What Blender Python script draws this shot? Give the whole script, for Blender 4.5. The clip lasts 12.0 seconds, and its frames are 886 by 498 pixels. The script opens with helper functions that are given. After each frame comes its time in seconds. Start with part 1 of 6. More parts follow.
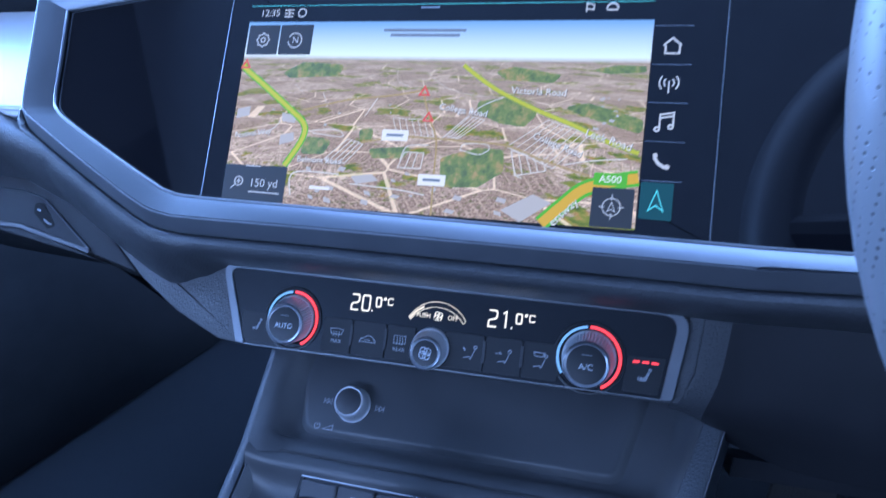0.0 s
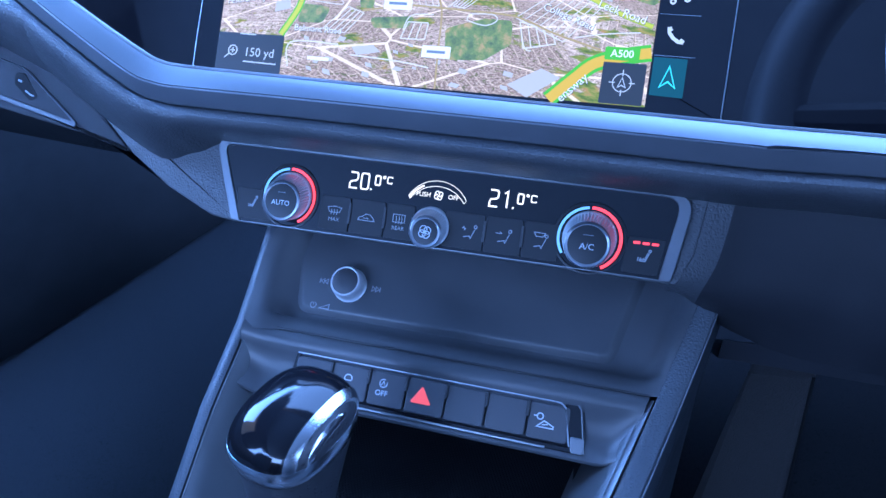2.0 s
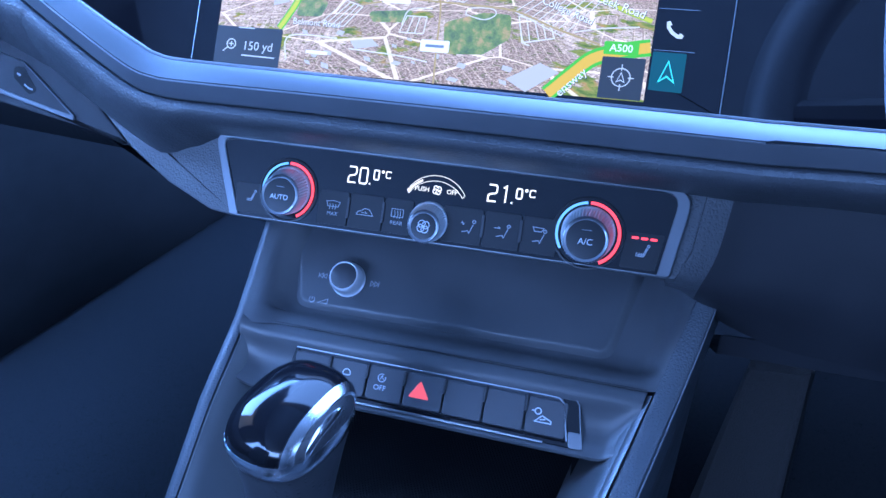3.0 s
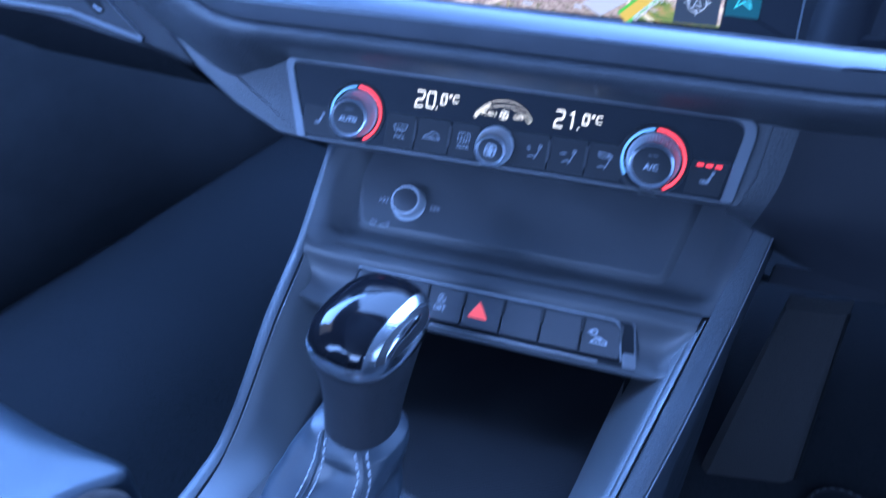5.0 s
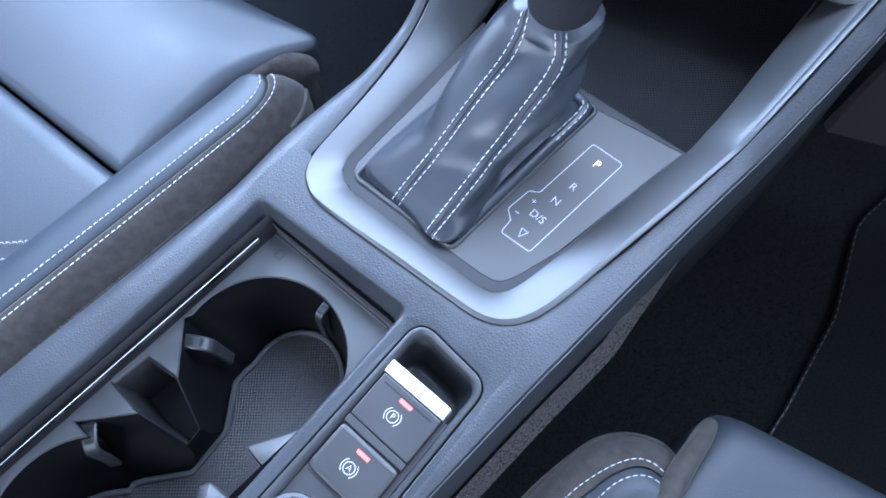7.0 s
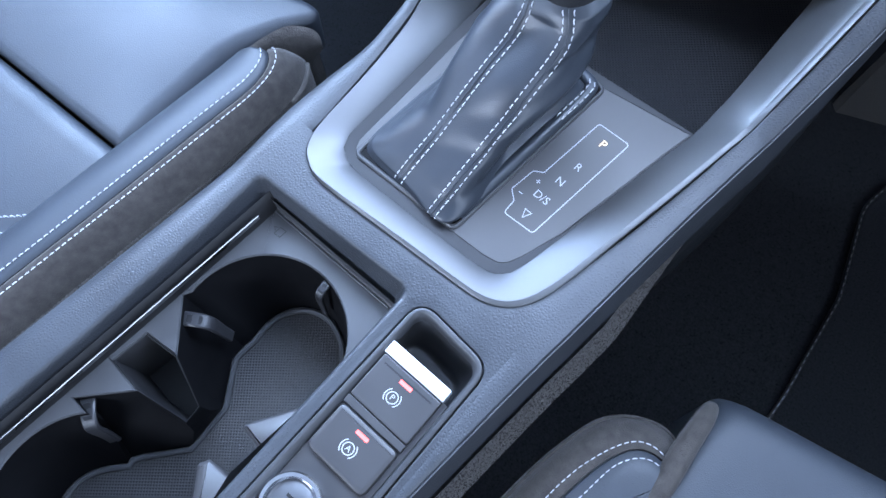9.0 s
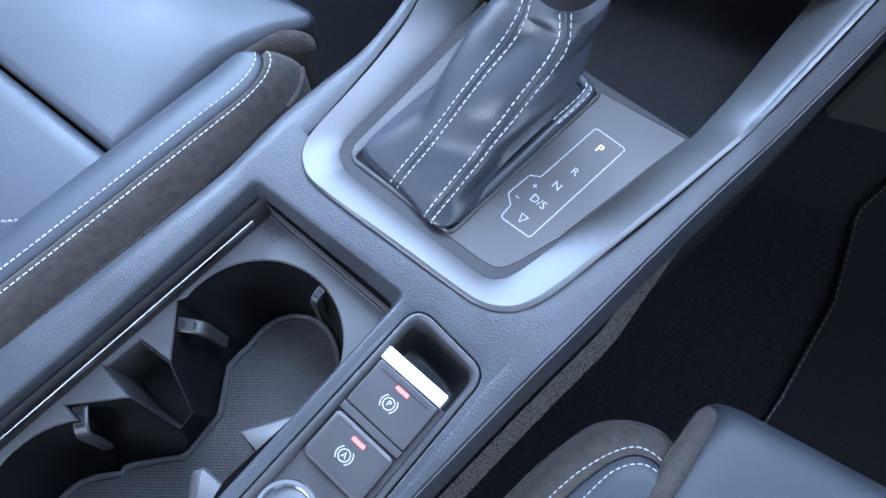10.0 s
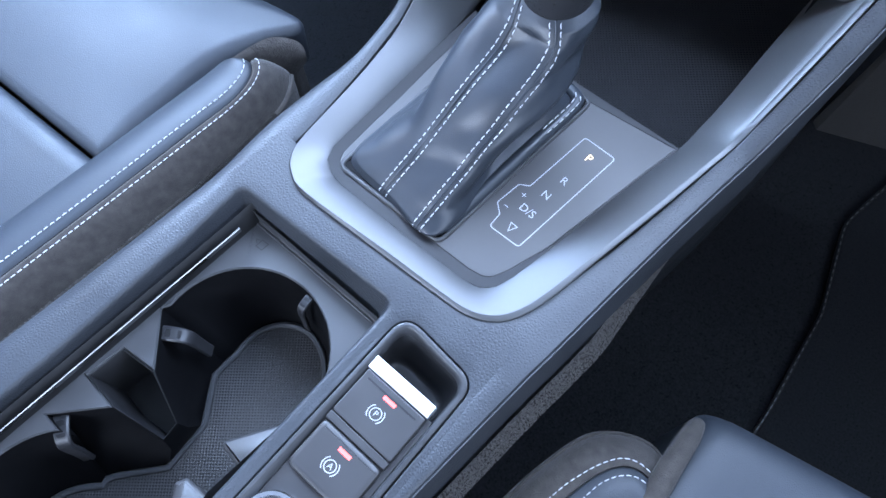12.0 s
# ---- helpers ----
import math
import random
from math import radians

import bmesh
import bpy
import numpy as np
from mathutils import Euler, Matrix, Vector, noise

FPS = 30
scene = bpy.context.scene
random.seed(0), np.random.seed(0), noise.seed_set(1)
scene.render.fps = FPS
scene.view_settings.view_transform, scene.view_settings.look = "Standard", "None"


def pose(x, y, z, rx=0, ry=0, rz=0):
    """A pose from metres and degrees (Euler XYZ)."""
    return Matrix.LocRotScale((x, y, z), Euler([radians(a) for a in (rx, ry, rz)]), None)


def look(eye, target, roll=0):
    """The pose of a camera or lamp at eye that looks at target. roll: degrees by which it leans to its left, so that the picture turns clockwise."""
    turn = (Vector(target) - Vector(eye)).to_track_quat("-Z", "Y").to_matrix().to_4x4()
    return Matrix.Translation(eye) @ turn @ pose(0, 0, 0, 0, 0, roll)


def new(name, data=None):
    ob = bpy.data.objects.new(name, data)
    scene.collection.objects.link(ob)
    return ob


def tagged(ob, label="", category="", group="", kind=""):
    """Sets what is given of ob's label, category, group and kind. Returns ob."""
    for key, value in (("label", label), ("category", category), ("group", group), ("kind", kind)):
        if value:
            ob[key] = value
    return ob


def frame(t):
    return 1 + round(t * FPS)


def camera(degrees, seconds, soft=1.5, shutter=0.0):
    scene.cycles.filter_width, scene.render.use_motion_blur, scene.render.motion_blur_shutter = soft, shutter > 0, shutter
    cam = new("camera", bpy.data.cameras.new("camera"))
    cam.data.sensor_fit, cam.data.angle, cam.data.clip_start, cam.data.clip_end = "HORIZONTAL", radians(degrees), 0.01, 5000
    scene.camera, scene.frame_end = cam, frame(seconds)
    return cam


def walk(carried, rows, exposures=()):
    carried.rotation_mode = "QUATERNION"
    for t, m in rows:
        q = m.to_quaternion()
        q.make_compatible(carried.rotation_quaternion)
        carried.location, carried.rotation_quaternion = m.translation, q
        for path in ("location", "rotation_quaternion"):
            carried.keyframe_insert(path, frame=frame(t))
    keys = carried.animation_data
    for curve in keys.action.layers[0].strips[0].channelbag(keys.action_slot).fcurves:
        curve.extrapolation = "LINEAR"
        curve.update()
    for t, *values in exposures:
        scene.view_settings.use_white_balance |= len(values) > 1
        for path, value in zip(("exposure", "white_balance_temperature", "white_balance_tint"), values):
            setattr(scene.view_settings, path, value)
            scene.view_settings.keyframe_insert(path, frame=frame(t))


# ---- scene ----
from mathutils.geometry import delaunay_2d_cdt

# camera: seconds, place in metres, turn in degrees
ROWS = [
    (0, 0.1218, -0.0236, 0.3820, 61.56, 4.35, 34.52),
    (0.2, 0.1176, -0.0244, 0.3778, 60.55, 4.45, 34.61),
    (0.5, 0.1172, -0.0296, 0.3751, 58.88, 3.71, 34.23),
    (1, 0.1145, -0.0321, 0.3713, 56.29, 3.20, 34.12),
    (1.5, 0.1138, -0.0321, 0.3691, 54.89, 2.79, 33.95),
    (2, 0.1143, -0.0325, 0.3687, 54.12, 2.51, 33.86),
    (2.5, 0.1149, -0.0319, 0.3674, 53.98, 2.41, 33.95),
    (4.5, 0.1159, -0.0326, 0.3717, 52.99, 2.38, 34.43),
    (4.8, 0.1118, -0.0506, 0.3644, 52.88, 2.14, 35.28),
    (5, 0.1042, -0.0612, 0.3658, 49.82, 2.05, 35.82),
    (5.2, 0.0988, -0.0686, 0.3667, 47.28, 2.29, 36.59),
    (5.5, 0.0912, -0.0851, 0.3701, 42.71, 2.52, 38.26),
    (5.7, 0.0897, -0.0991, 0.3773, 39.57, 2.46, 39.38),
    (6, 0.0973, -0.1139, 0.3873, 35.10, 3.04, 41.52),
    (6.3, 0.0995, -0.1180, 0.3904, 30.04, 3.47, 43.34),
    (6.5, 0.0985, -0.1173, 0.3907, 27.42, 3.40, 44.04),
    (6.8, 0.0978, -0.1223, 0.3774, 25.03, 3.57, 45.23),
    (7, 0.0922, -0.1338, 0.3731, 23.45, 2.67, 45.33),
    (7.2, 0.0906, -0.1310, 0.3707, 22.44, 3.04, 45.74),
    (7.5, 0.0889, -0.1333, 0.3729, 21.43, 2.66, 46.10),
    (9.5, 0.0882, -0.1300, 0.3683, 21.55, 2.41, 45.98),
    (10, 0.0867, -0.1314, 0.3674, 21.86, 2.06, 45.77),
    (10.5, 0.0868, -0.1315, 0.3671, 22.17, 1.88, 45.72),
    (11, 0.0879, -0.1315, 0.3680, 22.44, 1.69, 45.80),
    (11.5, 0.0870, -0.1344, 0.3664, 22.65, 1.27, 45.77),
    (12, 0.0869, -0.1313, 0.3645, 22.72, 1.15, 45.74),
]
cam = camera(62.42, 12.0, 1.5, 0.5)
walk(cam, [(t, pose(x, y, z, a, b, c)) for t, x, y, z, a, b, c in ROWS],
     exposures=[(0.0, 0.28, 5520, 15), (1.0, 0.56, 5120, 15), (2.5, 0.76, 4880, 16), (4.5, 0.80, 4920, 16), (5.2, 0.86, 5150, 16), (5.5, 1.0, 6000, 15), (6.0, 1.27, 7600, 14), (7.0, 1.24, 8800, 12), (12.0, 1.24, 8800, 12)])

# ---- world and light ----
world = bpy.data.worlds.new("sky")
scene.world = world
world.use_nodes = True
wn = world.node_tree.nodes
sky = wn.new("ShaderNodeTexSky")
sky.sky_type = "NISHITA"
sky.sun_disc = False
sky.sun_elevation, sky.sun_rotation = radians(40), radians(250)
world.node_tree.links.new(sky.outputs[0], wn["Background"].inputs[0])
wn["Background"].inputs[1].default_value = 0.12


def window_light(name, eye, target, sx, sy, power, color):
    la = bpy.data.lights.new(name, "AREA")
    la.shape, la.size, la.size_y, la.energy, la.color = "RECTANGLE", sx, sy, power, color
    ob = new(name, la)
    ob.matrix_world = look(eye, target)
    return ob


SKYBLUE = (0.32, 0.53, 1.0)
window_light("windscreen_light", (-0.12, 0.46, 0.72), (-0.06, -0.25, 0.0), 1.1, 0.42, 20.0, SKYBLUE)
window_light("passenger_window_light", (-0.71, 0.20, 0.46), (-0.1, 0.0, 0.05), 0.62, 0.30, 20.5, (0.27, 0.50, 1.0))
window_light("driver_door_light", (0.74, -0.15, 0.42), (0.0, -0.02, 0.0), 0.8, 0.44, 5.0, (0.38, 0.58, 1.0))
window_light("rear_window_light", (-0.02, -1.52, 0.67), (-0.05, 0.2, 0.1), 1.1, 0.28, 30.0, (0.40, 0.59, 1.0))
window_light("rear_door_light", (-0.74, -1.05, 0.52), (0.0, 0.25, 0.15), 0.55, 0.34, 17.0, SKYBLUE)

# ---- materials ----


def mat(name, color, rough=0.5, metal=0.0, grain=None, vary=0.0, vary_scale=30.0, sheen=0.0, coat=0.0, emit=0.0, spec=0.5):
    """grain: (kind, scale per metre, bump strength, bump depth in m)."""
    m = bpy.data.materials.new(name)
    m.use_nodes = True
    n, k = m.node_tree.nodes, m.node_tree.links
    p = n["Principled BSDF"]
    p.inputs["Base Color"].default_value = (*color, 1)
    p.inputs["Roughness"].default_value = rough
    p.inputs["Metallic"].default_value = metal
    p.inputs["Specular IOR Level"].default_value = spec
    p.inputs["Sheen Weight"].default_value = sheen
    p.inputs["Coat Weight"].default_value = coat
    p.inputs["Coat Roughness"].default_value = 0.03
    emit *= 0.8
    if emit:
        p.inputs["Emission Color"].default_value = (*color, 1)
        p.inputs["Emission Strength"].default_value = emit
        p.inputs["Base Color"].default_value = (*[0.06 * c for c in color], 1)
    co = n.new("ShaderNodeTexCoord")
    if vary:
        t = n.new("ShaderNodeTexNoise")
        t.inputs["Scale"].default_value, t.inputs["Detail"].default_value = vary_scale, 6
        k.new(co.outputs["Object"], t.inputs["Vector"])
        r = n.new("ShaderNodeMapRange")
        r.inputs[1].default_value, r.inputs[2].default_value = 0.3, 0.7
        r.inputs[3].default_value, r.inputs[4].default_value = rough * (1 - vary), min(1, rough * (1 + vary))
        k.new(t.outputs["Fac"], r.inputs[0])
        k.new(r.outputs[0], p.inputs["Roughness"])
        mx = n.new("ShaderNodeMix")
        mx.data_type = "RGBA"
        mx.inputs["A"].default_value = (*[c * (1 - 0.5 * vary) for c in color], 1)
        mx.inputs["B"].default_value = (*[min(1, c * (1 + 0.5 * vary)) for c in color], 1)
        q = n.new("ShaderNodeMapRange")
        q.inputs[1].default_value, q.inputs[2].default_value = 0.33, 0.67
        k.new(t.outputs["Fac"], q.inputs[0])
        k.new(q.outputs[0], mx.inputs["Factor"])
        k.new(mx.outputs["Result"], p.inputs["Base Color"])
    if grain:
        kind, scale, strength, depth = grain
        b = n.new("ShaderNodeBump")
        b.inputs["Strength"].default_value, b.inputs["Distance"].default_value = strength, depth
        if kind == "leather":
            t = n.new("ShaderNodeTexVoronoi")
            t.feature = "DISTANCE_TO_EDGE"
            t.inputs["Scale"].default_value = scale
            e = n.new("ShaderNodeMapRange")
            e.interpolation_type = "SMOOTHSTEP"
            e.inputs[1].default_value, e.inputs[2].default_value = 0.0, 0.42
            k.new(t.outputs["Distance"], e.inputs[0])
            out = e.outputs[0]
            w = n.new("ShaderNodeTexNoise")
            w.inputs["Scale"].default_value, w.inputs["Detail"].default_value = scale * 0.35, 4
            k.new(co.outputs["Object"], w.inputs["Vector"])
            v = n.new("ShaderNodeVectorMath")
            v.operation = "MULTIPLY_ADD"
            v.inputs[1].default_value = (0.22 / scale,) * 3
            k.new(w.outputs["Color"], v.inputs[0])
            k.new(co.outputs["Object"], v.inputs[2])
            k.new(v.outputs[0], t.inputs["Vector"])
        elif kind == "brushed":
            t = n.new("ShaderNodeTexNoise")
            t.inputs["Scale"].default_value, t.inputs["Detail"].default_value = scale, 3
            s = n.new("ShaderNodeMapping")
            s.inputs["Scale"].default_value = (1, 0.02, 0.02)
            k.new(co.outputs["Object"], s.inputs["Vector"])
            k.new(s.outputs[0], t.inputs["Vector"])
            out = t.outputs["Fac"]
        elif kind == "perforated":
            t = n.new("ShaderNodeTexVoronoi")
            t.inputs["Scale"].default_value, t.inputs["Randomness"].default_value = scale, 0.12
            k.new(co.outputs["Object"], t.inputs["Vector"])
            e = n.new("ShaderNodeMapRange")
            e.interpolation_type = "SMOOTHSTEP"
            e.inputs[1].default_value, e.inputs[2].default_value = 0.14, 0.27
            k.new(t.outputs["Distance"], e.inputs[0])
            out = e.outputs[0]
            hole = n.new("ShaderNodeMix")
            hole.data_type = "RGBA"
            hole.inputs["A"].default_value, hole.inputs["B"].default_value = (*[0.25 * c for c in color], 1), (*color, 1)
            k.new(out, hole.inputs["Factor"])
            k.new(hole.outputs["Result"], p.inputs["Base Color"])
        elif kind == "dots":
            t = n.new("ShaderNodeTexVoronoi")
            t.inputs["Scale"].default_value, t.inputs["Randomness"].default_value = scale, 0.0
            s = n.new("ShaderNodeMapping")
            s.inputs["Scale"].default_value = (1, 1, 0.0)
            s.inputs["Rotation"].default_value = (0, 0, radians(45))
            k.new(co.outputs["Object"], s.inputs["Vector"])
            k.new(s.outputs[0], t.inputs["Vector"])
            out = t.outputs["Distance"]
        else:
            t = n.new("ShaderNodeTexNoise")
            t.inputs["Scale"].default_value, t.inputs["Detail"].default_value = scale, 5
            k.new(co.outputs["Object"], t.inputs["Vector"])
            out = t.outputs["Fac"]
        k.new(out, b.inputs["Height"])
        k.new(b.outputs[0], p.inputs["Normal"])
    return m


SOFT = mat("soft_dash", (0.034, 0.035, 0.038), 0.50, grain=("leather", 520, 0.4, 0.0004), vary=0.15)
RAIL = mat("soft_console", (0.033, 0.037, 0.043), 0.46, grain=("leather", 540, 0.30, 0.0004), vary=0.15)
PLASTIC = mat("satin_plastic", (0.038, 0.039, 0.042), 0.44, grain=("noise", 1500, 0.15, 0.0002), vary=0.15)
DARKPL = mat("dark_plastic", (0.009, 0.009, 0.010), 0.5, grain=("noise", 1200, 0.2, 0.0003), vary=0.2)
PLATE = mat("selector_plate", (0.037, 0.035, 0.036), 0.42, grain=("noise", 2500, 0.15, 0.0001), vary=0.1)
BUTTON = mat("button_rubber", (0.030, 0.030, 0.033), 0.5, grain=("noise", 2500, 0.1, 0.0001), vary=0.1)
GLOSS = mat("piano_black", (0.003, 0.003, 0.004), 0.04, coat=0.5)
KNOBGLOSS = mat("knob_gloss", (0.004, 0.004, 0.005), 0.08, spec=0.2)
SILVER = mat("satin_aluminium", (0.118, 0.12, 0.124), 0.46, 0.85, grain=("brushed", 900, 0.04, 0.0001), vary=0.12, vary_scale=12)
TRIM = mat("trim_aluminium", (0.11, 0.114, 0.122), 0.42, 0.85, grain=("brushed", 900, 0.04, 0.0001), vary=0.12, vary_scale=12)
EDGE = mat("bright_edge_metal", (0.26, 0.266, 0.28), 0.38, 1.0, vary=0.1)
KNOBMETAL = mat("satin_knob_metal", (0.46, 0.47, 0.49), 0.24, 1.0, vary=0.15, vary_scale=60)
MOULD = mat("moulded_black", (0.019, 0.019, 0.021), 0.40, grain=("noise", 1200, 0.2, 0.0003), vary=0.2)
# near black that paints the shade of deep recesses; also the dark seat seam
WELL = mat("shade_and_seam_black", (0.0035, 0.0035, 0.0042), 0.6, grain=("noise", 1200, 0.2, 0.0003), vary=0.2, spec=0.12)
INLAY = mat("pale_inlay", (0.50, 0.51, 0.53), 0.5, 0.0, vary=0.1)
FACET = mat("dark_satin_metal", (0.085, 0.088, 0.096), 0.42, 0.5, vary=0.12)
GUNMETAL = mat("bezel_metal", (0.15, 0.154, 0.163), 0.38, 0.8, vary=0.1)
PULLBAR = mat("pull_bar_metal", (0.72, 0.73, 0.75), 0.38, 0.6, vary=0.1)
STRIPMETAL = mat("strip_metal", (0.30, 0.305, 0.315), 0.3, 1.0, vary=0.3, vary_scale=40)
CHROME = mat("chrome", (0.75, 0.76, 0.78), 0.12, 1.0, vary=0.2, vary_scale=60)
KNURL = mat("knurled_metal", (0.58, 0.59, 0.61), 0.36, 0.4)
LEATHER = mat("seat_leather", (0.027, 0.034, 0.043), 0.52, grain=("leather", 800, 0.22, 0.0003), vary=0.14, vary_scale=14)
BOOT = mat("boot_leather", (0.026, 0.032, 0.040), 0.38, grain=("leather", 1000, 0.15, 0.0003), vary=0.2, vary_scale=25)
GRIP = mat("perforated_leather", (0.018, 0.018, 0.020), 0.48, grain=("perforated", 340, 0.5, 0.0004))
WHEEL = mat("wheel_leather", (0.105, 0.108, 0.115), 0.42, grain=("perforated", 400, 0.4, 0.0003))
SUEDE = mat("suede", (0.060, 0.053, 0.049), 0.95, grain=("noise", 900, 0.7, 0.0008), vary=0.5, vary_scale=160, sheen=0.12, spec=0.1)
FELT = mat("coarse_felt", (0.058, 0.054, 0.052), 0.9, grain=("noise", 700, 1.0, 0.002), vary=0.6, vary_scale=900, spec=0.2)
STRIPFELT = mat("dark_coarse_felt", (0.050, 0.045, 0.042), 0.9, grain=("noise", 700, 1.0, 0.002), vary=1.2, vary_scale=900, spec=0.2)
CARPET = mat("carpet", (0.025, 0.026, 0.029), 1.0, grain=("noise", 1400, 1.0, 0.002), vary=0.8, vary_scale=500, spec=0.05)
RUBBER = mat("dotted_rubber", (0.021, 0.0205, 0.0215), 0.6, grain=("dots", 560, 0.8, 0.0008), vary=0.2)
# dotted rubber again, darkened to carry the pocket's shade in its colour
POCKETMAT = mat("shaded_pocket_rubber", (0.007, 0.007, 0.008), 0.6, grain=("dots", 560, 0.8, 0.0008), vary=0.2, spec=0.15)
SIDEPL = mat("side_panel_plastic", (0.016, 0.016, 0.018), 0.55, grain=("noise", 1200, 0.2, 0.0003), vary=0.2, spec=0.18)
BORDER = mat("plate_border", (0.020, 0.020, 0.022), 0.5, vary=0.1, spec=0.25)
TRAY = mat("tray_plastic", (0.048, 0.049, 0.052), 0.44, grain=("noise", 1500, 0.2, 0.0002), vary=0.2)
# tray plastic darkened for the shade inside the finger hollow
HOLLOW = mat("hollow_shade", (0.012, 0.012, 0.013), 0.30, vary=0.1)
STITCH = mat("thread", (0.55, 0.56, 0.58), 0.7)
PRINT = mat("print_grey", (0.42, 0.43, 0.45), 0.6)
DIM = mat("print_dim", (0.14, 0.145, 0.155), 0.6)
WHITE = mat("lit_white", (1.0, 0.90, 0.70), 0.5, emit=1.4)
FANLIT = mat("lit_fan_scale", (1.0, 0.86, 0.62), 0.5, emit=1.1)
PRINTK = mat("key_print", (0.24, 0.245, 0.26), 0.6)
CAPM = mat("knob_cap", (0.012, 0.012, 0.013), 0.42, vary=0.1, spec=0.3)
KEYMAT = mat("key_rubber", (0.011, 0.011, 0.012), 0.5, vary=0.1, spec=0.25)
RED = mat("lit_red", (1.0, 0.045, 0.05), 0.5, emit=1.8)
LED = mat("led_red", (1.0, 0.11, 0.15), 0.5, emit=3.2)
ORANGE = mat("red_lens", (1.0, 0.12, 0.13), 0.35, emit=0.75)
BLUE = mat("lit_blue", (0.25, 0.55, 1.0), 0.5, emit=0.9)
TEAL = mat("screen_teal", (0.01, 0.13, 0.15), 0.4, emit=0.45)
TEALINE = mat("screen_teal_line", (0.15, 0.75, 0.80), 0.4, emit=1.0)
ICON = mat("screen_icon", (0.80, 0.85, 0.92), 0.4, emit=0.65)
CAPTION = mat("screen_caption", (0.20, 0.26, 0.36), 0.4, emit=0.8)
GREYBOX = mat("screen_box", (0.030, 0.038, 0.050), 0.4, emit=0.8)
LABEL = mat("screen_label", (0.95, 0.93, 0.88), 0.4, emit=0.85)
ROAD_W = mat("map_road_pale", (0.90, 0.82, 0.72), 0.4, emit=0.72)
ROAD_Y = mat("map_road_lime", (0.58, 0.58, 0.03), 0.4, emit=0.9)
ROAD_L = mat("map_road_lime_edge", (0.34, 0.46, 0.04), 0.4, emit=0.9)
ROAD_M = mat("map_road_ochre", (0.50, 0.36, 0.14), 0.4, emit=0.8)
SHEDROOF = mat("map_pale_sheds", (0.60, 0.56, 0.53), 0.4, emit=0.8)
ROAD_O = mat("map_road_yellow", (0.86, 0.52, 0.03), 0.4, emit=0.75)
SIGN_G = mat("map_sign_green", (0.12, 0.55, 0.02), 0.4, emit=0.8)
SIGN_R = mat("map_sign_red", (0.85, 0.10, 0.08), 0.4, emit=0.8)
HEADLINER = mat("headliner", (0.35, 0.35, 0.36), 0.95, vary=0.1)
TRIMDARK = mat("door_trim", (0.055, 0.056, 0.060), 0.6, vary=0.2, spec=0.2)

# ---- shape helpers: millimetres in, metres out ----
OD = Vector((-185.2, 194.3, 229.9))
UD = Vector((0.95703, 0.28997, 0.0))
VD = Vector((-0.17473, 0.57669, 0.79806))
ND = Vector((0.23142, -0.76377, 0.60258))
FD = Vector((-0.28997, 0.95703, 0.0))


def D(u, v, w=0.0):
    """Dash coordinates: along the screen, up the screen, out of it."""
    return (OD + UD * u + VD * v + ND * w) * 0.001


def H(u, h, z):
    """Along the screen, level ahead, height."""
    q = OD + UD * u + FD * h
    return Vector((q.x, q.y, z)) * 0.001


def W(x, y, z=0.0):
    return Vector((x, y, z)) * 0.001


def thing(name, base, label, category, group="", kind=""):
    e = new(name)
    e.empty_display_size = 0.02
    e.location = base
    return tagged(e, label, category, group, kind)


def part(name, bm, material, parent, label="", angle=35):
    me = bpy.data.meshes.new(name)
    bmesh.ops.remove_doubles(bm, verts=bm.verts, dist=1e-6)
    bmesh.ops.recalc_face_normals(bm, faces=bm.faces)
    bm.to_mesh(me)
    bm.free()
    me.materials.append(material)
    me.shade_smooth()
    me.set_sharp_from_angle(angle=radians(angle))
    ob = new(name, me)
    if parent:
        ob.parent = parent
        ob.matrix_parent_inverse = (Matrix.Translation(parent.location) if parent.type == "EMPTY" else Matrix()).inverted()
        if parent.type != "EMPTY":
            ob.matrix_parent_inverse = Matrix()
    if label:
        ob["label"] = label
    return ob


def fine(p, step):
    """An outline with extra points along its long edges."""
    out_ = []
    for a, b in zip(p, p[1:] + p[:1]):
        k_ = max(1, round((b - a).length / step))
        out_ += [a.lerp(b, i / k_) for i in range(k_)]
    return out_


def rpoly(pts, n=6):
    """Corners (x, y, radius) to a rounded outline."""
    out, m = [], len(pts)
    for i, (x, y, r) in enumerate(pts):
        a, b, c = Vector(pts[i - 1][:2]), Vector((x, y)), Vector(pts[(i + 1) % m][:2])
        d1, d2 = (a - b), (c - b)
        l1, l2 = d1.length, d2.length
        d1, d2 = d1.normalized(), d2.normalized()
        half = d1.angle(d2) / 2
        t = min(r / math.tan(half), 0.49 * l1, 0.49 * l2) if r > 0 else 0
        if t <= 0:
            out += [b.copy() for _ in range(n + 1)] if r < 0 else [b]
            continue
        p1, p2 = b + d1 * t, b + d2 * t
        for j in range(n + 1):
            s = j / n
            out.append((1 - s) ** 2 * p1 + 2 * s * (1 - s) * b + s * s * p2)
    return out


def area2(p):
    return sum(p[i - 1].x * p[i].y - p[i].x * p[i - 1].y for i in range(len(p)))


